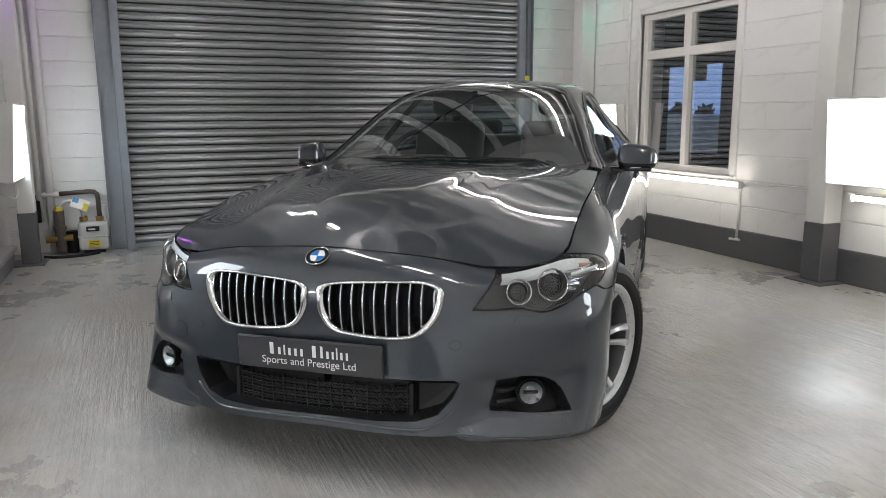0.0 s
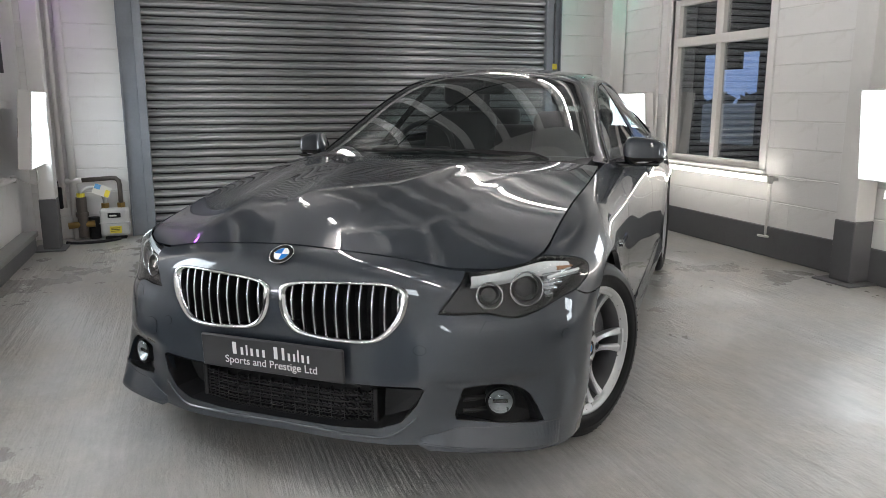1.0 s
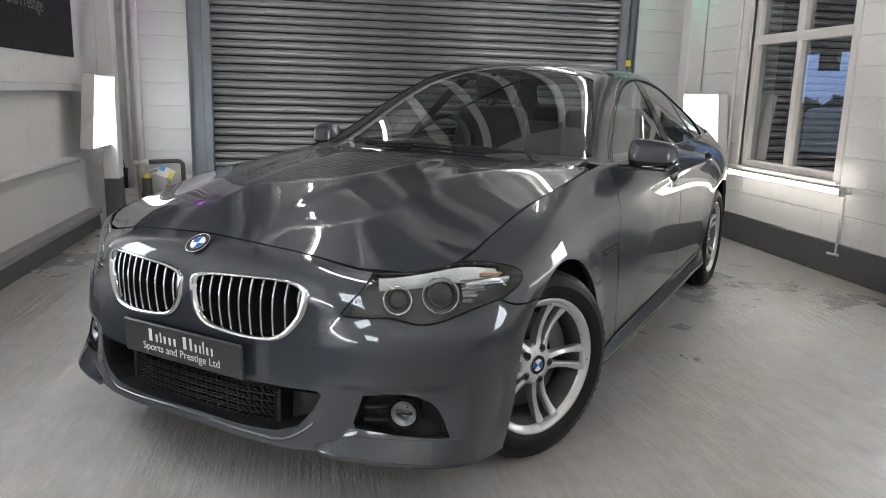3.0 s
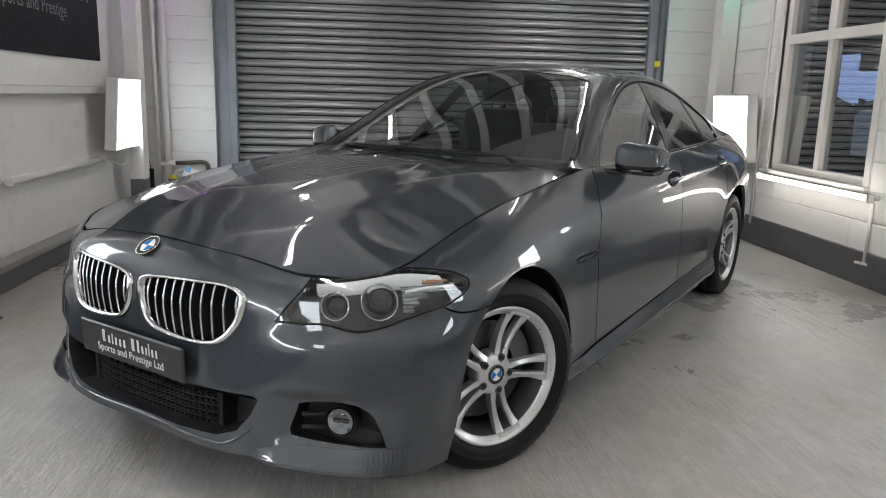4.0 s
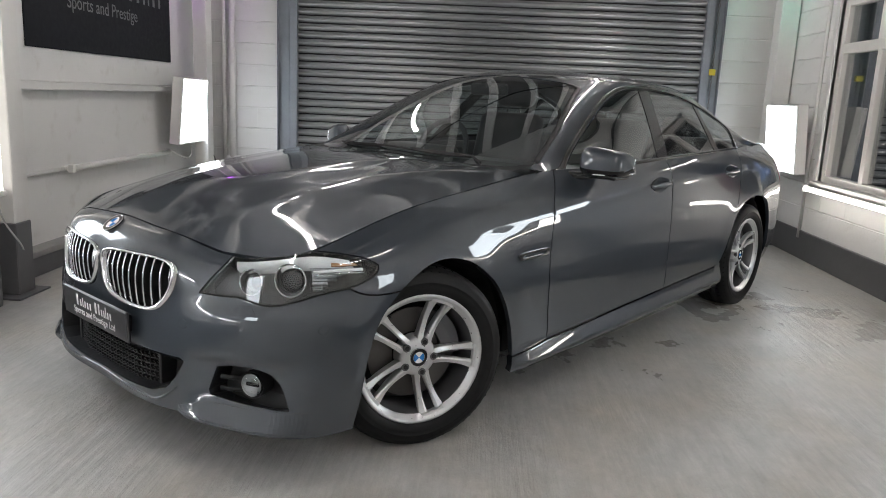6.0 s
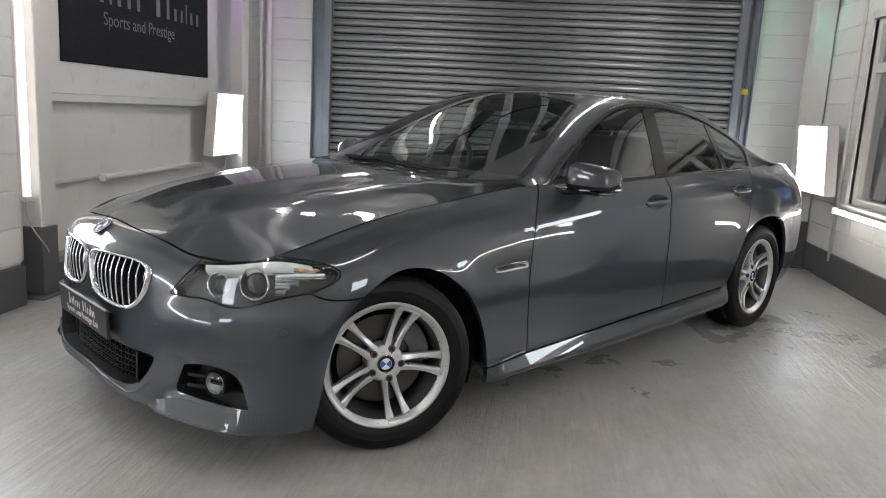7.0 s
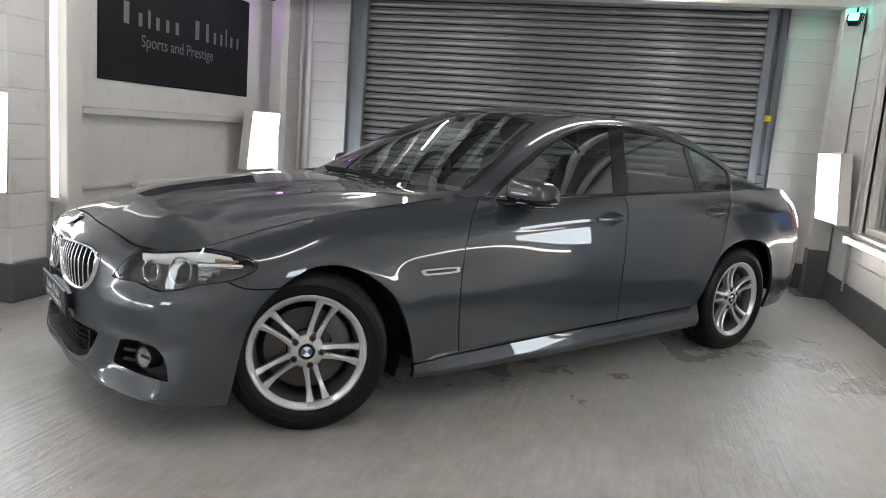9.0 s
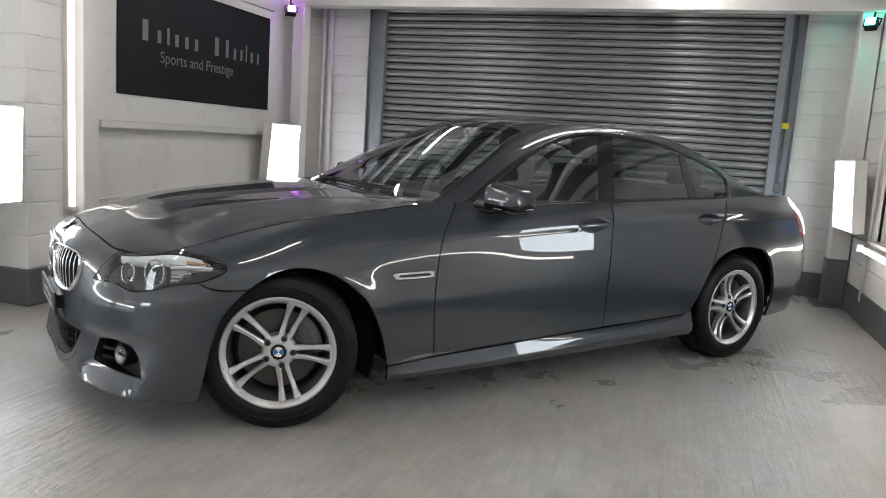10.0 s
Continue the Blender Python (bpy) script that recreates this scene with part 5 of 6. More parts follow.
# kidneys: chrome frames and slats
for mir in (False, True):
    sx = -1 if mir else 1
    ring = np.array(dense(KIDNEY, (), .012))
    mid = ring.mean(0)
    thing = None
    bm = bmesh.new()
    rings = []
    for f, h in ((1.035, -.002), (1.03, .007), (.985, .013), (.93, .009), (.905, -.004), (.90, -.03)):
        q = mid + (ring - mid) * f
        P = FLANK(q[:, 0], q[:, 1]) + FLANK.normal(q[:, 0], q[:, 1]) * h
        rings.append([bm.verts.new((p[0] * sx, p[1], p[2])) for p in P])
    n = len(ring)
    for a, b in zip(rings, rings[1:]):
        for i in range(n):
            bm.faces.new((a[i], a[(i + 1) % n], b[(i + 1) % n], b[i]))
    bmesh.ops.recalc_face_normals(bm, faces=bm.faces)
    grille = part("kidney_grille", bm, M_CHROME, car, "chrome kidney-shaped grille surround", True)
    q = mid + (ring - mid) * .93
    P = FLANK(q[:, 0], q[:, 1]) - FLANK.normal(q[:, 0], q[:, 1]) * .055
    bm = bmesh.new()
    bm.faces.new([bm.verts.new((p[0] * sx, p[1], p[2])) for p in P])
    part("grille_back", bm, M_BLACK, grille)
    poly = mid + (ring - mid) * .93
    for k in range(10):
        s = .060 + .0385 * k
        ws = np.linspace(.12, .34, 120)
        ok = inside(poly, np.stack((np.full(120, s), ws), 1))
        if ok.sum() < 6:
            continue
        w = np.linspace(ws[ok][0] - .004, ws[ok][-1] + .004, 16)
        bm, bb = bmesh.new(), bmesh.new()
        for bmx, secs in ((bm, ((-.0034, -.004), (-.0034, .0015), (-.001, .004), (.001, .004), (.0034, .0015), (.0034, -.004))), (bb, ((-.004, -.042), (-.004, -.004), (.004, -.004), (.004, -.042)))):
            rings = []
            for v in w:
                lean = .008 * math.sin((v - w[0]) / (w[-1] - w[0]) * math.pi)
                p, nn = FLANK(s, v), FLANK.normal(s, v)
                rings.append([bmx.verts.new(((p[0] + a) * sx, p[1] + nn[1] * (b - .008 + lean), p[2])) for a, b in secs])
            m = len(secs)
            for a, b in zip(rings, rings[1:]):
                for i in range(m):
                    bmx.faces.new((a[i], a[(i + 1) % m], b[(i + 1) % m], b[i]))
            bmesh.ops.recalc_face_normals(bmx, faces=bmx.faces)
        slat = part("grille_slat", bm, M_SATIN, grille, smooth=True)
        part("slat_web", bb, M_TRIM, slat)

# lower intake: ducts behind and a honeycomb mesh
def recess(poly, depth, name, mirror=False, shrink=.9):
    ring = np.array(poly)
    mid = ring.mean(0)
    bm = bmesh.new()
    rings = []
    sx = -1 if mirror else 1
    for f, d in ((1.02, .012), (.97, .45 * depth), (shrink, depth)):
        q = mid + (ring - mid) * f
        P = FLANK(q[:, 0], q[:, 1]) - FLANK.normal(q[:, 0], q[:, 1]) * d
        rings.append([bm.verts.new((p[0] * sx, p[1], p[2])) for p in P])
    n = len(ring)
    for a, b in zip(rings, rings[1:]):
        for i in range(n):
            bm.faces.new((a[i], a[(i + 1) % n], b[(i + 1) % n], b[i]))
    bm.faces.new(rings[-1])
    bmesh.ops.recalc_face_normals(bm, faces=bm.faces)
    return part(name, bm, M_TRIM, car, "black plastic")


bm = bmesh.new()
prof = straight([(0, .618), (.2, .614), (.36, .603), (.425, .578), (.465, .525), (.484, .478), (.25, .475), (0, .476)], .02)
for s in (1, -1):
    outer = [FLANK(*q) for q in prof]
    norm = [FLANK.normal(*q) for q in prof]
    a = [bm.verts.new((p[0] * s, p[1] + .004, p[2])) for p in outer]
    b = [bm.verts.new((p[0] * s * .97, p[1] + .10, p[2])) for p in outer]
    for i in range(len(prof) - 1):
        bm.faces.new((a[i], a[i + 1], b[i + 1], b[i]))
    bm.faces.new(b)
bmesh.ops.recalc_face_normals(bm, faces=bm.faces)
duct = part("lower_intake", bm, M_TRIM, car, "black lower air intake")
bm = bmesh.new()
cell = .0215
for r in range(12):
    for c in range(-17, 18):
        cx, cz = (c + (r % 2) * .5) * cell * 1.02, .240 + r * cell * .52
        if abs(cx) > .318 or cz > .362:
            continue
        yy = float(np.interp(abs(cx), (0, .2, .33), (-.770, -.765, -.735)))
        for a0, a1 in ((0.5, 0.0), (0.0, -0.5)):
            x0, z0 = cx + (-.5 if a0 else .1) * cell, cz
            x1 = cx + (.1 if a0 else .5) * cell
            z1 = cz + (0 if a0 else cell * .26)
            for (p, q2) in (((x0, z0), (x1, z0)),) if a0 else (((cx + .1 * cell, cz), (cx + .5 * cell, cz + (.26 if r % 2 else -.26) * cell)),):
                v = [bm.verts.new((p[0], yy, p[1] - .0018)), bm.verts.new((q2[0], yy, q2[1] - .0018)), bm.verts.new((q2[0], yy, q2[1] + .0018)), bm.verts.new((p[0], yy, p[1] + .0018))]
                u = [bm.verts.new((w.co.x, yy + .012, w.co.z)) for w in v]
                bm.faces.new(v[::-1])
                for i in range(4):
                    bm.faces.new((v[i], v[(i + 1) % 4], u[(i + 1) % 4], u[i]))
for c in range(-17, 18):
    cx = c * cell * 1.02 * 2
    if abs(cx) < .318:
        yy = float(np.interp(abs(cx), (0, .2, .33), (-.769, -.764, -.734)))
        add_box(bm, (cx - .0015, yy, .231), (cx + .0015, yy + .012, .363))
bmesh.ops.recalc_face_normals(bm, faces=bm.faces)
part("intake_mesh", bm, M_TRIM, duct, "black honeycomb mesh")
for s in (-1, 1):
    part("duct_blade", box((s * .322 - .008, -.745, .225), (s * .322 + .008, -.65, .368), .003), M_TRIM, duct)

# fog lamps in their recesses, and the blades below them
for mir in (False, True):
    sx = -1 if mir else 1
    rec = recess(dense(FOG, (0, 1, 5, 7), .012), .085, "fog_recess", mir, .94)
    c, nn = Vector(FLANK(.70, .522)), Vector(FLANK.normal(.70, .522))
    ax = Vector((.35, -.93, .05)).normalized()
    c = c - nn * .036
    def at(p):
        return Vector((p.x * sx, p.y, p.z))
    bm = bmesh.new()
    add_cyl(bm, at(c - ax * .03), at(c + ax * .024), .046, 32, cap=False)
    add_cyl(bm, at(c + ax * .024), at(c + ax * .016), .046, 32, .040, cap=False)
    part("fog_bezel", bm, M_TRIM, rec, smooth=False)
    bm = bmesh.new()
    turn = Matrix.Translation(at(c + ax * .018)) @ Vector((ax.x * sx, ax.y, ax.z)).to_track_quat("Z", "Y").to_matrix().to_4x4()
    bmesh.ops.create_uvsphere(bm, u_segments=28, v_segments=14, radius=1, matrix=turn @ Matrix.Diagonal((.0395, .0395, .016, 1)))
    fog = part("fog_lens", bm, M_LENS, rec, "clear round fog lamp lens", True)
    bm = bmesh.new()
    bmesh.ops.create_cone(bm, cap_ends=False, segments=28, radius1=.016, radius2=.038, depth=.02, matrix=turn @ Matrix.Translation((0, 0, -.003)))
    bmesh.ops.create_circle(bm, cap_ends=True, segments=24, radius=.017, matrix=turn @ Matrix.Translation((0, 0, -.012)))
    part("fog_reflector", bm, M_FOG, rec, smooth=True)
    part("fog_bulb_shield", box((-.024, -.006, -.004), (.024, .006, .004), .002), M_GLOSSBLACK, rec, m=turn)
    for w in (.515, .552):
        a, b = Vector(FLANK(.585, w)), Vector(FLANK(.655, w))
        n0 = Vector(FLANK.normal(.62, w)) * -.05
        bm = bmesh.new()
        add_pipe(bm, [at(a + n0 * .5), at((a + b) / 2 + n0 * .6), at(b + n0)], .008, 8)
        part("recess_rib", bm, M_TRIM, rec)
    # blade: a wedge that stands out under the recess
    ss = np.linspace(.470, .93, 30)
    bm = bmesh.new()
    rings = []
    for i, s in enumerate(ss):
        t = i / 29
        grow = min(1, t / .18) ** .7 * min(1, (1 - t) / .30)
        wt, wb = .588 + .006 * t + .035 * (1 - min(1, t / .22)), .650 + .018 * t
        top, bot = FLANK(s, wt), FLANK(s, wb)
        nn = FLANK.normal(s, wb)
        nn = nn / np.linalg.norm(nn[:2])
        out = .018 * grow
        e = np.array((nn[0], nn[1], 0.0))
        prof = [top - e * .01, top + e * .0015, top + (bot - top) * .62 + e * out * .8, bot + e * out + np.array((0, 0, .006)), bot + e * (out - .002) - np.array((0, 0, .004)), bot - e * .02]
        rings.append([bm.verts.new((p[0] * sx, p[1], p[2])) for p in prof])
    for a, b in zip(rings, rings[1:]):
        for i in range(5):
            bm.faces.new((a[i], a[i + 1], b[i + 1], b[i]))
    bm.faces.new(rings[0])
    bm.faces.new(rings[-1])
    bmesh.ops.recalc_face_normals(bm, faces=bm.faces)
    es = [e for e in bm.edges if len(e.link_faces) == 2 and e.calc_face_angle(0) > .5]
    bmesh.ops.bevel(bm, geom=es, offset=.003, segments=2, affect="EDGES", clamp_overlap=True)
    part("bumper_blade", bm, M_PAINT, car, smooth=False)
# chin lip under the intake
bm = bmesh.new()
rings = []
for x in np.linspace(-.47, .47, 41):
    a = abs(x)
    s = float(np.interp(a, (0, .2, .40, .47), (0, .2, .41, .476)))
    up = max(0, (a - .36) / .11) ** 1.6 * .07
    p = FLANK(s, .640)
    z = p[2] + up
    rings.append([bm.verts.new((x, p[1] + dy, z + dz)) for dy, dz in ((.06, .018), (.010, .013), (-.001, .008), (-.004, .003), (-.003, -.001), (.06, -.010))])
for a, b in zip(rings, rings[1:]):
    for i in range(5):
        bm.faces.new((a[i], a[i + 1], b[i + 1], b[i]))
bmesh.ops.recalc_face_normals(bm, faces=bm.faces)
part("chin_lip", bm, M_PAINT, car, smooth=True)

# headlamps
for mir in (False, True):
    sx = -1 if mir else 1
    loop = straight([(.928, 0), (.75, 0), (.597, 0)]) + curve_line(LAMP_IN) + curve_line(LAMP_LOW) + curve_line(LAMP_TAIL) + curve_line(LAMP_TOP)
    ring = np.array(loop)
    mid = np.array((.80, .13))
    bm = bmesh.new()
    rings = []
    for f, d in ((.995, .003), (.97, .004), (.955, .016), (.94, .06)):
        q = mid + (ring - mid) * f
        P = FLANK(q[:, 0], q[:, 1]) - FLANK.normal(q[:, 0], q[:, 1]) * d
        rings.append([bm.verts.new((p[0] * sx, p[1], p[2])) for p in P])
    n = len(ring)
    for a, b in zip(rings, rings[1:]):
        for i in range(n):
            bm.faces.new((a[i], a[(i + 1) % n], b[(i + 1) % n], b[i]))
    bmesh.ops.recalc_face_normals(bm, faces=bm.faces)
    lamp = part("headlamp", bm, M_GLOSSBLACK, car, "clear headlamp with twin ring lights")
    skin_part("housing", skin(FLANK, loop, (), 0.02, 0.004, 0.0, lift=-0.058, mirror=mir), M_HOUSING, lamp)
    skin_part("lens", skin(FLANK, loop, (), 0.02, 0.003, 0.0, lift=0.001, mirror=mir), M_LENS, lamp, "clear lens")
    # bright brow under the top edge
    up = np.array(curve_line([(.612, .022), (.70, .013), (.80, .009), (.90, .012), (1.0, .046), (1.05, .080)], .02))
    dn = up + np.array((0, .040))
    bm = bmesh.new()
    A = FLANK(up[:, 0], up[:, 1]) - FLANK.normal(up[:, 0], up[:, 1]) * .012
    B = FLANK(dn[:, 0], dn[:, 1]) - FLANK.normal(dn[:, 0], dn[:, 1]) * .026
    C = FLANK(dn[:, 0], dn[:, 1] + .004) - FLANK.normal(dn[:, 0], dn[:, 1]) * .055
    va, vb, vc = ([bm.verts.new((p[0] * sx, p[1], p[2])) for p in L] for L in (A, B, C))
    for i in range(len(va) - 1):
        bm.faces.new((va[i], va[i + 1], vb[i + 1], vb[i]))
        bm.faces.new((vb[i], vb[i + 1], vc[i + 1], vc[i]))
    part("brow", bm, M_WHITE, lamp, "bright brow reflector", True)
    for s, w, r in ((.668, .150, .041), (.792, .150, .053)):
        c, nn = Vector(FLANK(s, w)), Vector(FLANK.normal(s, w))
        ax = (nn * .55 + Vector((.22, -.97, .0)) * .45).normalized()
        c = c - nn * .030
        c.x *= sx
        ax.x *= sx
        turn = Matrix.Translation(c) @ ax.to_track_quat("Z", "Y").to_matrix().to_4x4()
        bm = bmesh.new()
        pts = [turn @ Vector((r * math.cos(a), r * math.sin(a), .004)) for a in np.linspace(0, math.tau, 40, endpoint=False)]
        add_pipe(bm, pts, .0028, 8, True)
        part("ring_light", bm, M_CHROME, lamp, "bright ring", True)
        bm = bmesh.new()
        bmesh.ops.create_cone(bm, cap_ends=False, segments=40, radius1=r * .86, radius2=r * .98, depth=.02, matrix=turn @ Matrix.Translation((0, 0, -.008)))
        part("lamp_bezel", bm, M_HOUSING, lamp, smooth=True)
        bm = bmesh.new()
        bmesh.ops.create_uvsphere(bm, u_segments=28, v_segments=14, radius=1, matrix=turn @ Matrix.Translation((0, 0, -.018)) @ Matrix.Diagonal((r * .78, r * .78, r * .45, 1)))
        part("projector", bm, M_GLOSSBLACK, lamp, "dark projector lens", True)
    # bright dish between the lamps and small facets beside them
    bm = bmesh.new()
    for r in range(6):
        run = []
        for k in range(12):
            s0, w0 = .862 + .0175 * k, .078 + .0025 * k + .021 * r
            if w0 > .205 - .0085 * k:
                break
            edge = []
            for dw, deep in ((0, .034), (.010, .024), (.0195, .030)):
                q = FLANK(s0, w0 + dw) - FLANK.normal(s0, w0 + dw) * (deep + .003 * (r % 2))
                edge.append(bm.verts.new((q[0] * sx, q[1], q[2])))
            run.append(edge)
        for a, b in zip(run, run[1:]):
            for i in range(2):
                bm.faces.new((a[i], a[i + 1], b[i + 1], b[i]))
    tagged(part("reflector_ribs", bm, M_FACET, lamp, "bright ribbed reflector"), kind="stuff")
    # indicator reflector with a long light bar
    q = np.array(curve_line([(.87, .120), (.95, .118), (1.03, .128), (1.075, .134)], .02))
    for k, (dw, mt, nm) in enumerate(((0, M_WHITE, "light_bar"), (.016, M_SATIN, "light_bar_trim"))):
        P = FLANK(q[:, 0], q[:, 1] + dw) - FLANK.normal(q[:, 0], q[:, 1]) * .014
        bm = bmesh.new()
        add_pipe(bm, [(p[0] * sx, p[1], p[2]) for p in P], .0055 - .002 * k, 8)
        part(nm, bm, mt, lamp, smooth=True)
    skin_part("side_amber", skin(FLANK, np.array(dense([(.99, .045), (1.045, .08), (1.05, .10), (1.0, .09), (.96, .07)], (), .02)), (), .02, 0, .01, lift=-.022, mirror=mir), M_AMBER, lamp, "amber reflector")

    # washer cover and sensors
    cov = np.array(dense([(.628, .286), (.644, .252), (.684, .252), (.704, .288)], (0, 1, 2, 3), .01))
    seam = cov.mean(0) + (cov - cov.mean(0)) * 1.03
    skin_part("cover_seam", skin(FLANK, seam, (), .015, 0.0, 0.0, lift=.0008, mirror=mir), M_GROOVE, bumper)
    skin_part("washer_cover", skin(FLANK, cov, (), .015, 0.0, 0.006, lift=.0018, mirror=mir), M_PAINT, bumper)
    for s, w in ((.47, .350), (.915, .335)):
        cov = [(s + .017 * math.cos(a), w + .015 * math.sin(a)) for a in np.linspace(0, math.tau, 20, endpoint=False)]
        seam = [(s + 1.07 * (a - s), w + 1.07 * (b - w)) for a, b in cov]
        skin_part("sensor_seam", skin(FLANK, seam, (), .02, 0.0, 0.0, lift=.0008, mirror=mir), M_GROOVE, bumper)
        skin_part("parking_sensor", skin(FLANK, cov, (), .02, 0.0, 0.004, lift=.0015, mirror=mir), M_PAINT, bumper)
cov = np.array(dense([(.535, .362), (.535, .412), (.585, .412), (.585, .362)], (), .01))
seam = cov.mean(0) + (cov - cov.mean(0)) * 1.035
skin_part("cover_seam", skin(FLANK, seam, (), .015, 0.0, 0.0, lift=.0008, mirror=True), M_GROOVE, bumper)
skin_part("tow_eye_cover", skin(FLANK, cov, (), .015, 0.0, 0.005, lift=.0015, mirror=True), M_PAINT, bumper)

# number plate blank with the dealer's words
plate = part("plate", box((-.26, -.010, -.0555), (.26, .002, .0555), .004), M_PLATE, car, "black dealer plate with pale lettering", m=pose(-.006, -.812, .456, 3, 0, 0))
me = text_mesh("Sports and Prestige Ltd", .036, .0005)
me.materials.clear()
me.materials.append(M_WHITE)
ob = new("small_lettering", me)
ob.parent = plate
ob.matrix_basis = pose(0, -.0115, -.0225, 90, 0, 0)
tagged(ob, kind="stuff")


def word_bars(widths, tall, base, height, depth, material, parent, m):
    """Plain bars in place of a name: one for each character."""
    x = -sum(widths) / 2
    for k, w in enumerate(widths):
        if tall[k]:
            part("name_bar", box((x + w * .30, -depth, base), (x + w * .70, depth, base + height * tall[k])), material, parent, m=m)
        x += w


NAME = [.034, .022, .015, .022, .022, .022, .018, .032, .022, .020, .017, .012, .020, .018]
TALL = [1, .62, .85, .62, .62, .62, 0, 1, 1, .62, .62, 1, .62, .62]
word_bars(NAME, TALL, -.002, .040, .0006, M_WHITE, plate, pose(0, -.0115, .001))
for z in (.478,):
    part("plate_holder", box((-.2, -.809, .43), (.22, -.78, .49), .003), M_TRIM, car)


def roundel(r, m, parent, name="badge"):
    bm = bmesh.new()
    add_cyl(bm, (0, 0, -.002), (0, 0, .003), r, 36)
    b = part(name, bm, M_GLOSSBLACK, parent, "round enamel badge", m=m)
    bm = bmesh.new()
    add_pipe(bm, [(r * math.cos(a), r * math.sin(a), .003) for a in np.linspace(0, math.tau, 36, endpoint=False)], r * .045, 6, True)
    add_pipe(bm, [(r * .64 * math.cos(a), r * .64 * math.sin(a), .003) for a in np.linspace(0, math.tau, 36, endpoint=False)], r * .03, 6, True)
    part("badge_rim", bm, M_CHROME, b, smooth=True)
    for k in range(4):
        bm = bmesh.new()
        arc = [(r * .63 * math.cos(a), r * .63 * math.sin(a), .0036) for a in np.linspace(k * math.pi / 2, (k + 1) * math.pi / 2, 10)]
        bm.faces.new([bm.verts.new((0, 0, .0036))] + [bm.verts.new(p) for p in arc])
        part("badge_quarter", bm, M_WHITE if k % 2 == 0 else M_BADGEBLUE, b)
    return b


p, nn = Vector(FLANK(0, .052)), Vector(FLANK.normal(0, .052))
nn.x = 0
p.x = 0
roundel(.040, Matrix.Translation(p + nn * .003) @ nn.to_track_quat("Z", "Y").to_matrix().to_4x4(), car)

# door mirrors
for sx in (1, -1):
    bm = bmesh.new()
    rings = []
    nseg, nring = 28, 16
    for i in range(nring + 1):
        v = -1 + 2 * i / nring
        wv = max(0.0, 1 - abs(v) ** 4.5) ** .5
        ring = []
        for k in range(nseg):
            a = k * math.tau / nseg
            ca, sa = math.cos(a), math.sin(a)
            ca, sa = math.copysign(abs(ca) ** .62, ca), math.copysign(abs(sa) ** .66, sa)
            x = .892 + v * .105
            y = 1.115 + .055 * v + ca * (.075 + .012 * v) * wv
            z = 1.040 - .008 * v + sa * (.068 - .010 * v) * wv + (.014 * wv * max(0, sa))
            ring.append(bm.verts.new((x * sx, y, z)))
        rings.append(ring)
    for a, b in zip(rings, rings[1:]):
        for k in range(nseg):
            bm.faces.new((a[k], a[(k + 1) % nseg], b[(k + 1) % nseg], b[k]))
    bm.faces.new(rings[0])
    bm.faces.new(rings[-1])
    bmesh.ops.recalc_face_normals(bm, faces=bm.faces)
    lower = bm.copy()
    for half, keep in ((bm, lambda f: f.calc_center_median().z > 1.02), (lower, lambda f: f.calc_center_median().z <= 1.02)):
        bmesh.ops.delete(half, geom=[f for f in half.faces if not keep(f)], context="FACES")
    mirror = part("door_mirror", bm, M_PAINT, car, "body-coloured door mirror", True, pose(.060 * sx, .035, .076) @ Matrix.Diagonal((.98, .95, .89, 1)))
    part("mirror_shell", lower, M_GLOSSBLACK, mirror, "gloss black lower shell", True)
    bm = bmesh.new()
    pts = bezier((.807 * sx, 1.05, .992), (.867 * sx, 1.02, .990), (.967 * sx, 1.07, .992), (.992 * sx, 1.20, 1.002), 14)
    add_pipe(bm, pts, .006, 8)
    part("indicator_strip", bm, M_SATIN, mirror, "bright indicator strip", True)
    bm = bmesh.new()
    add_box(bm, (min(.797 * sx, .967 * sx), 1.06, .968), (max(.797 * sx, .967 * sx), 1.20, .990), .010, 2)
    part("mirror_base", bm, M_GLOSSBLACK, mirror)
    bm = bmesh.new()
    add_pipe(bm, bezier((.735 * sx, .99, .985), (.77 * sx, 1.0, .975), (.80 * sx, 1.06, .975), (.85 * sx, 1.11, .985), 8), .020, 10)
    part("mirror_arm", bm, M_GLOSSBLACK, mirror, smooth=True)
    part("mirror_glass", add_cyl(bmesh.new(), (.892 * sx, 1.185, 1.04), (.897 * sx, 1.196, 1.04), .055, 24), M_CHROME, mirror)

# roof aerial
bm = bmesh.new()
rings = []
for t in np.linspace(0, 1, 9):
    p = CABIN(2.02 + .16 * t, 0.0)
    h, half = .055 * t ** .8 * (1 if t < .95 else .9), .022 * (1 - .5 * t) + .004
    rings.append([bm.verts.new((a * half, p[1], p[2] - .004 + b * h)) for a, b in ((-1, 0), (-.7, .4), (-.2, .95), (.2, .95), (.7, .4), (1, 0))])
for a, b in zip(rings, rings[1:]):
    for i in range(5):
        bm.faces.new((a[i], a[i + 1], b[i + 1], b[i]))
bm.faces.new(rings[-1])
bmesh.ops.recalc_face_normals(bm, faces=bm.faces)
part("aerial", bm, M_PAINT, car, "body-coloured fin aerial", True)

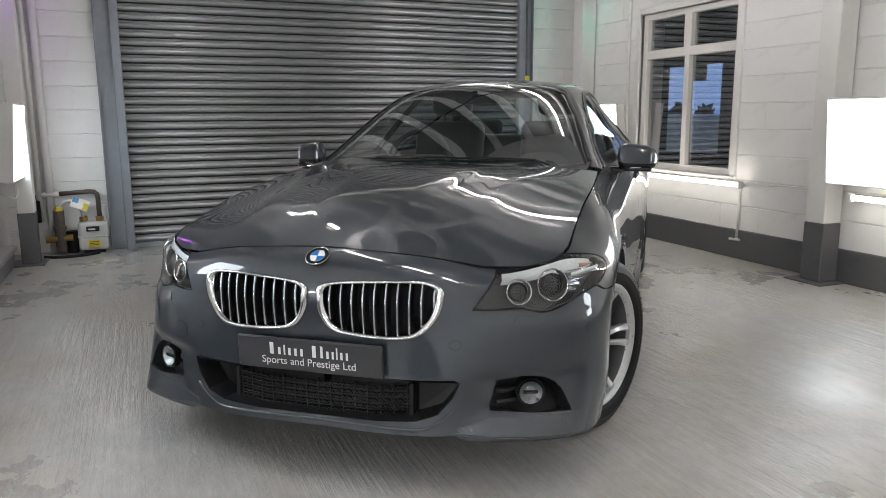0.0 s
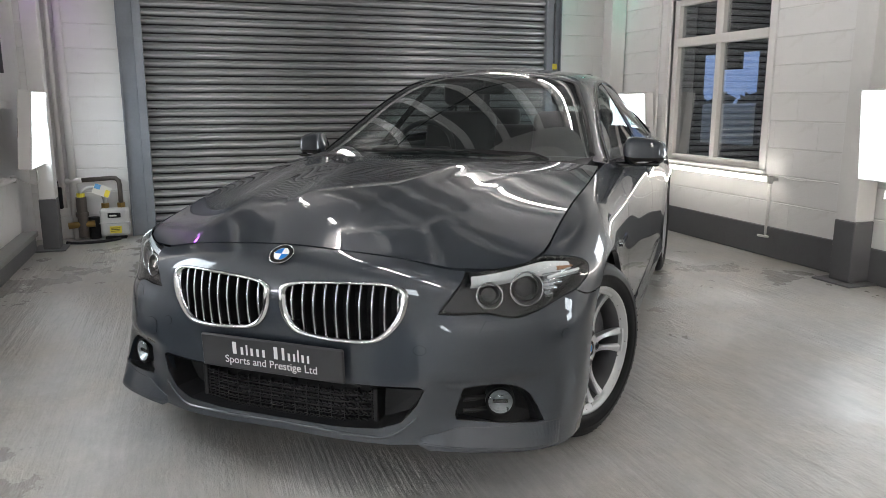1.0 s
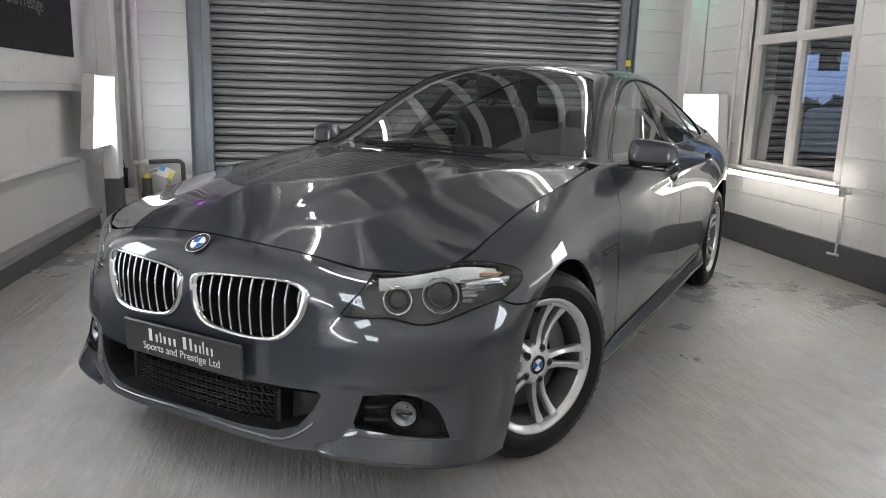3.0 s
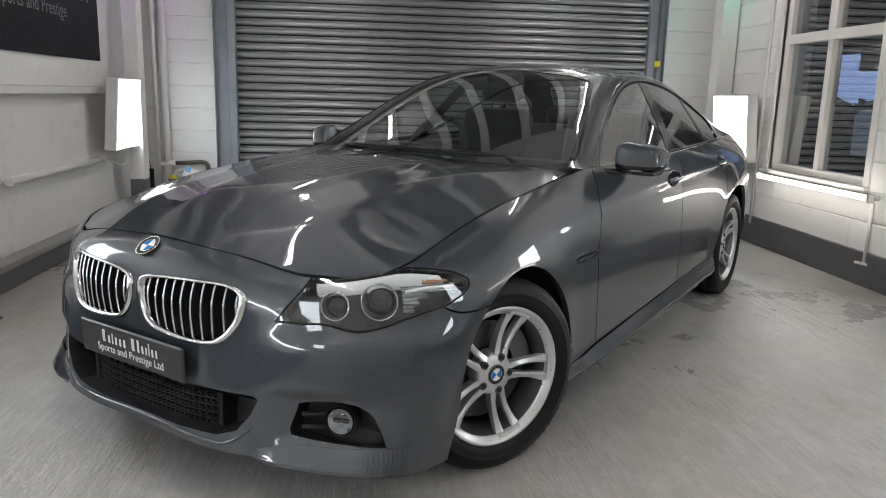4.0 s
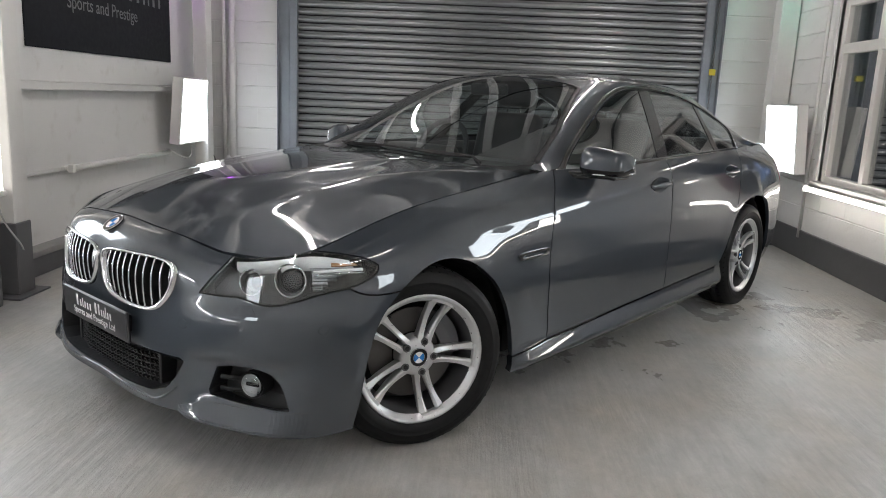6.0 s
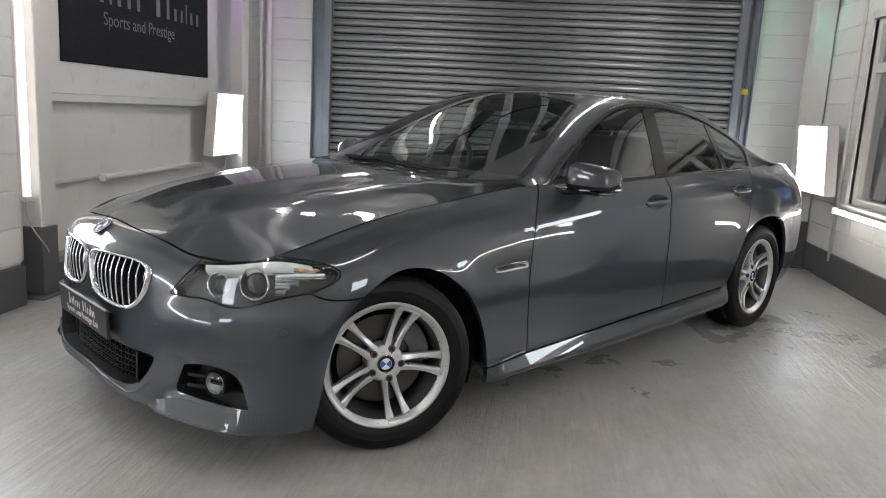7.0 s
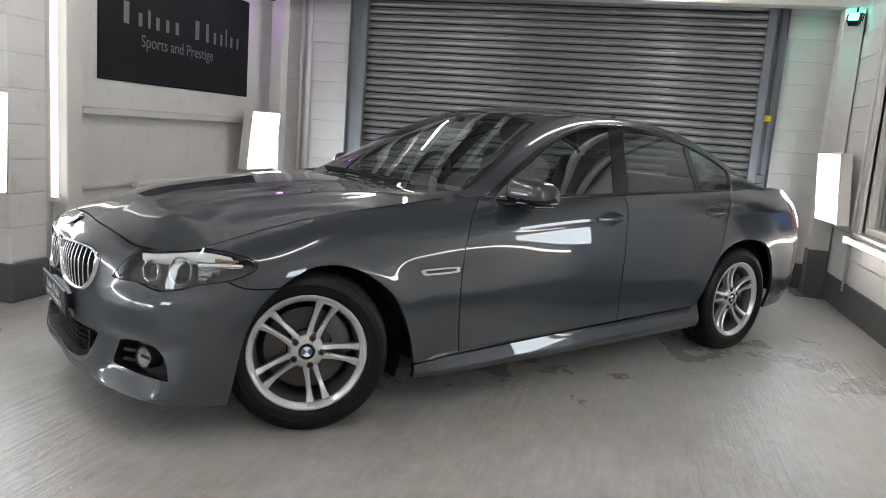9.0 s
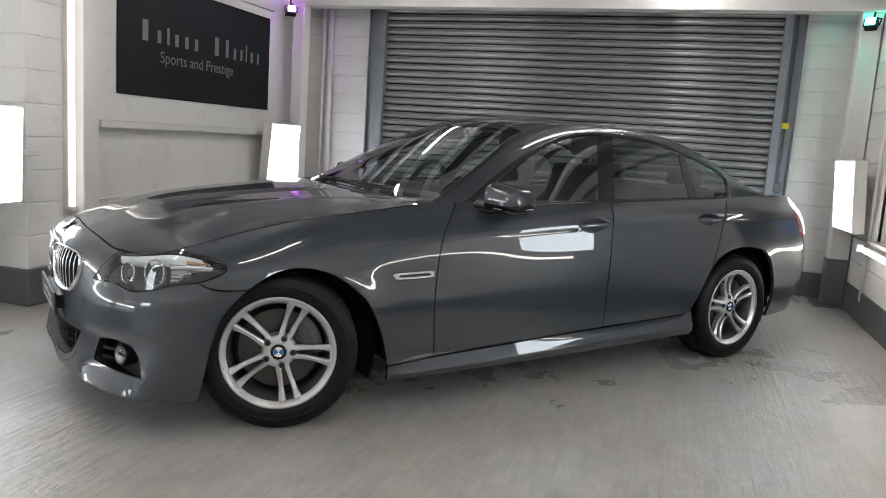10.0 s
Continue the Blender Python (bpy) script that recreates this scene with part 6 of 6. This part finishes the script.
# wipers
for x0, x1, y0, y1 in ((.46, -.18, .0, .03), (-.10, -.60, .02, .05)):
    a, b = Vector(CABIN(.085, .40)), Vector(CABIN(.10, .10))
    pts = []
    for t in np.linspace(0, 1, 9):
        x = x0 + (x1 - x0) * t
        w = abs(x)
        p = CABIN(.045 + .012 * t, min(.58, w * .92))
        pts.append((x, p[1] - .004, p[2] + .006))
    bm = bmesh.new()
    add_pipe(bm, pts, .006, 6)
    wiper = part("wiper", bm, M_TRIM, car, "black wiper blade")
    part("wiper_arm", add_pipe(bmesh.new(), [(x0 + .08, .67, .99), (x0, pts[0][1] - .004, pts[0][2] + .004), ((x0 + x1) / 2, pts[4][1] - .004, pts[4][2] + .006)], .006, 6), M_TRIM, wiper)
# cowl
bm = bmesh.new()
rows = []
for t in np.linspace(-1, 1, 25):
    x = t * .72
    y0 = float(np.interp(abs(t), (0, .5, 1), (.635, .64, .675)))
    c = CABIN(.03, min(.6, abs(x) * .9))
    rows.append([bm.verts.new(v) for v in ((x, y0 - .03, .962), (x, y0, .972), (x, c[1] + .02, c[2] + .002))])
for a, b in zip(rows, rows[1:]):
    for i in range(2):
        bm.faces.new((a[i], a[i + 1], b[i + 1], b[i]))
part("cowl", bm, M_TRIM, car, "black scuttle panel")

# wheels
def revolve(profile, n, axis_x=True):
    bm = bmesh.new()
    rings = []
    for k in range(n):
        a = k * math.tau / n
        rings.append([bm.verts.new((x, r * math.cos(a), r * math.sin(a))) for x, r in profile])
    for k in range(n):
        a, b = rings[k], rings[(k + 1) % n]
        for i in range(len(profile) - 1):
            bm.faces.new((a[i], a[i + 1], b[i + 1], b[i]))
    bmesh.ops.recalc_face_normals(bm, faces=bm.faces)
    return bm


def spoke_mesh(sign):
    """One arm of a twin spoke, along +y, from the hub to the rim; sign: which of the two."""
    bm = bmesh.new()
    rings = []
    for i in range(19):
        t = i / 18
        r = .046 + .192 * t
        off = sign * (.0150 + .0180 * t + .005 * t ** 3)
        half = .0160 - .0050 * math.sin(math.pi * min(1, t * 1.1)) + .005 * max(0, t - .70) / .30
        face = .016 - .016 * math.sin(math.pi * min(1, t * 1.05)) + .022 * t ** 2.2
        deep = .042 - .016 * t
        ridge = -sign * half * .35
        sec = ((-half, face - .010), (-half * .86, face - .0035), (ridge, face + .001), (half * .86, face - .0035), (half, face - .010), (half * .75, face - deep), (-half * .75, face - deep))
        rings.append([bm.verts.new((x, r, off + w)) for w, x in sec])
    for a, b in zip(rings, rings[1:]):
        for k in range(7):
            bm.faces.new((a[k], a[(k + 1) % 7], b[(k + 1) % 7], b[k]))
    bm.faces.new(rings[0])
    bm.faces.new(rings[-1])
    bmesh.ops.recalc_face_normals(bm, faces=bm.faces)
    for e in bm.edges:
        if len(e.link_faces) == 2 and e.calc_face_angle(0) > .6:
            e.smooth = False
    return bm


TYRE = [(-.100, .232), (-.112, .245), (-.121, .275), (-.118, .305), (-.106, .325), (-.088, .3335), (-.055, .337), (-.052, .331), (-.046, .331), (-.043, .337), (-.010, .338), (-.007, .331), (.007, .331), (.010, .338),
        (.043, .337), (.046, .331), (.052, .331), (.055, .337), (.088, .3335), (.106, .325), (.118, .305), (.120, .292), (.1215, .290), (.1215, .286), (.120, .284), (.121, .275), (.113, .250), (.104, .243), (.100, .232)]
RIMLIP = [(.104, .2425), (.109, .2445), (.111, .2405), (.109, .2325), (.102, .2285), (.099, .2215), (.088, .2150)]


def wheel(m, phase, inner):
    """Wheel: local +x is its outer face."""
    w = empty("wheel", m)
    w.parent = car
    part("tyre", revolve(TYRE, 96), M_TYRE, w, "black low-profile tyre", True)
    # tread blocks: cross grooves at the shoulders
    bm = bmesh.new()
    for k in range(64):
        a = k * math.tau / 64
        for x0, x1 in ((.060, .110), (-.110, -.060)):
            r0, r1 = (.3385, .3235) if x0 > 0 else (.3235, .3385)
            v = []
            for x, r, da in ((x0, r0, 0), (x1, r1, .012), (x1, r1, .030), (x0, r0, .018)):
                rr = r - .0005
                v.append(bm.verts.new((x, (rr + .0012) * math.cos(a + da), (rr + .0012) * math.sin(a + da))))
            bm.faces.new(v)
    bmesh.ops.recalc_face_normals(bm, faces=bm.faces)
    tagged(part("tread_grooves", bm, M_GROOVE, w), kind="stuff")
    rim = part("rim", revolve(RIMLIP, 80), M_RIM, w, "silver double-spoke alloy rim", True)
    part("rim_barrel", revolve([(.089, .2155), (.060, .205), (-.09, .200), (-.104, .238)], 80), M_RIMIN, rim, "dark inner barrel", True)
    part("back_plate", revolve([(-.045, .20), (-.045, .03)], 48), M_BLACK, w)
    for k in range(5):
        for sg in (-1, 1):
            me = SPOKES[sg]
            ob = new("spoke", me)
            ob.parent = rim
            ob.matrix_basis = pose(.066, 0, 0) @ pose(0, 0, 0, phase + 72 * k, 0, 0)
        ob = new("spoke_bridge", BRIDGE)
        ob.parent = rim
        ob.matrix_basis = pose(.066, 0, 0) @ pose(0, 0, 0, phase + 72 * k, 0, 0)
        a = radians(phase + 72 * k)
        c = (.060 * math.cos(a), .060 * math.sin(a))
        part("bolt_hole", add_cyl(bmesh.new(), (.070, *c), (.0815, *c), .0145, 18), M_RIMIN, rim)
        bm = bmesh.new()
        add_cyl(bm, (.070, *c), (.0845, *c), .0092, 6)
        part("wheel_bolt", bm, M_TRIM, rim)
    hub = revolve([(.02, .076), (.062, .075), (.076, .068), (.080, .055), (.0815, .040), (.083, .0365), (.079, .034), (.079, .0)], 40)
    part("hub", hub, M_RIM, rim, smooth=True)
    roundel(.034, Matrix.Translation((.081, 0, 0)) @ pose(0, 0, 0, 0, 90, 0) @ pose(0, 0, 0, 0, 0, 90 + 45), rim, "hub_badge")
    bm = revolve([(.012, .172), (.016, .172), (.016, .08), (.012, .08), (.012, .172)], 48)
    part("brake_disc", bm, M_DISC, w, "steel brake disc")
    a0 = radians(25)
    bm = bmesh.new()
    rings = []
    for t in np.linspace(-.5, .5, 9):
        a = a0 + t
        rings.append([bm.verts.new((x, r * math.cos(a), r * math.sin(a))) for x, r in ((-.02, .105), (.038, .110), (.042, .15), (.036, .185), (-.02, .188))])
    for p, q in zip(rings, rings[1:]):
        for i in range(5):
            bm.faces.new((p[i], p[(i + 1) % 5], q[(i + 1) % 5], q[i]))
    bm.faces.new(rings[0])
    bm.faces.new(rings[-1])
    bmesh.ops.recalc_face_normals(bm, faces=bm.faces)
    part("brake_caliper", bm, M_CALIPER, w)
    bm = bmesh.new()
    add_pipe(bm, [(.104, .206 * math.cos(2.2), .206 * math.sin(2.2)), (.090, .215 * math.cos(2.2), .215 * math.sin(2.2))], .004, 6)
    part("tyre_valve", bm, M_TRIM, w)
    return w


SPOKES = {s: mesh_of(spoke_mesh(s), "spoke", M_RIM, True) for s in (-1, 1)}
bm = bmesh.new()
rings = []
for i in range(13):
    a = (i - 6) / 6 * .205
    rings.append([bm.verts.new((x, r * math.cos(a), r * math.sin(a))) for x, r in ((.036, .2365), (.034, .216), (.022, .2135), (.004, .2135), (.004, .2365))])
for p, q in zip(rings, rings[1:]):
    for k in range(5):
        bm.faces.new((p[k], p[(k + 1) % 5], q[(k + 1) % 5], q[k]))
bm.faces.new(rings[0])
bm.faces.new(rings[-1])
bmesh.ops.recalc_face_normals(bm, faces=bm.faces)
BRIDGE = mesh_of(bm, "spoke_bridge", M_RIM)
SIZE = Matrix.Scale(1.005, 4)
wheel(pose(.792, .001, .334, 0, 0, -22.5) @ SIZE, -3, 0)
wheel(pose(-.792, .001, .334, 0, 0, 180 - 22.5) @ SIZE, 20, 0)
wheel(pose(.815, 3.0, .334) @ SIZE, 28, 0)
wheel(pose(-.815, 3.0, .334, 0, 0, 180) @ SIZE, 10, 0)

# wheel housings, floor pan and what closes the engine bay
for sx in (-1, 1):
    for cy, cz, r in (ARCH_F, ARCH_R):
        bm = bmesh.new()
        rings = []
        for a in np.linspace(-.35, math.pi + .35, 30):
            y, z = cy + (r + .012) * math.cos(a), cz + (r + .012) * math.sin(a)
            rings.append([bm.verts.new((x * sx, y, z)) for x in (.53, .885)])
        for p, q in zip(rings, rings[1:]):
            bm.faces.new((p[0], p[1], q[1], q[0]))
        bm.faces.new([p[0] for p in rings])
        part("wheel_housing", bm, M_BLACK, car)
bm = bmesh.new()
add_box(bm, (-.55, -.62, .19), (.55, 3.95, .30))
add_box(bm, (-.80, .56, .20), (.80, 2.50, .32))
add_box(bm, (-.50, -.55, .30), (.50, .55, .74))
add_box(bm, (-.62, 3.40, .30), (.62, 3.95, .90))
part("floor_pan", bm, M_BLACK, car)

# cabin fittings
def rounded_block(lo, hi, bev, m=None):
    bm = box(lo, hi, bev, 4)
    if m is not None:
        bmesh.ops.transform(bm, matrix=m, verts=bm.verts)
    return bm


bm = bmesh.new()
add_box(bm, (-.70, .80, .60), (.70, 1.28, .965), .07, 4)
add_box(bm, (-.62, 1.16, .88), (-.14, 1.34, 1.00), .05, 4)
part("dashboard", bm, M_LEATHER, car, "dark dashboard", True)
bm = bmesh.new()
turn = pose(-.38, 1.42, .96, 68, 0, 0)
add_pipe(bm, [turn @ Vector((.185 * math.cos(a), .185 * math.sin(a), 0)) for a in np.linspace(0, math.tau, 36, endpoint=False)], .017, 10, True)
add_box(bm, (-.56, 1.41, .93), (-.20, 1.44, .985), .01, 2)
part("steering_wheel", bm, M_LEATHER, car, smooth=True)
for x in (-.37, .37):
    seat = part("seat_cushion", rounded_block((x - .25, 1.42, .42), (x + .25, 1.95, .60), .06), M_LEATHER, car, "dark leather seat", True)
    part("seat_back", rounded_block((-.24, -.07, 0), (.24, .07, .66), .06, pose(x, 1.93, .55, -16, 0, 0)), M_LEATHER, seat, smooth=True)
    part("headrest", rounded_block((-.14, -.055, 0), (.14, .055, .20), .05, pose(x, 2.125, 1.225, -10, 0, 0)), M_LEATHER, seat, smooth=True)
    part("headrest_posts", add_cyl(add_cyl(bmesh.new(), (x - .05, 2.10, 1.15), (x - .05, 2.13, 1.27), .007, 8), (x + .05, 2.10, 1.15), (x + .05, 2.13, 1.27), .007, 8), M_CHROME, seat)
bench = part("rear_bench", rounded_block((-.64, 2.35, .42), (.64, 2.85, .60), .06), M_LEATHER, car, "dark leather rear bench", True)
part("bench_back", rounded_block((-.64, -.07, 0), (.64, .07, .56), .06, pose(0, 2.84, .55, -22, 0, 0)), M_LEATHER, bench, smooth=True)
for x in (-.36, .36):
    part("headrest", rounded_block((-.14, -.05, 0), (.14, .05, .14), .045, pose(x, 3.07, 1.06, -12, 0, 0)), M_LEATHER, bench, smooth=True)
part("parcel_shelf", box((-.60, 3.05, 1.035), (.60, 3.45, 1.055), .005), M_LEATHER, car)
for sx in (-1, 1):
    bm = bmesh.new()
    add_box(bm, (min(.67 * sx, .735 * sx), .90, .45), (max(.67 * sx, .735 * sx), 2.95, .985), .03, 3)
    part("door_card", bm, M_LEATHER, car)
bm = bmesh.new()
add_box(bm, (-.13, 1.36, 1.29), (.13, 1.395, 1.355), .02, 3)
add_box(bm, (-.02, 1.32, 1.33), (.02, 1.38, 1.365), .008)
part("inside_mirror", bm, M_TRIM, car)
# headlining under the roof skin
lining = straight([(.99, 0), (.985, .44), (2.32, .42), (2.33, 0), (.99, 0)])
skin_part("headlining", skin(CABIN, lining, (), .06, 0, 0, lift=-.035, both=True), M_TRIM, car)
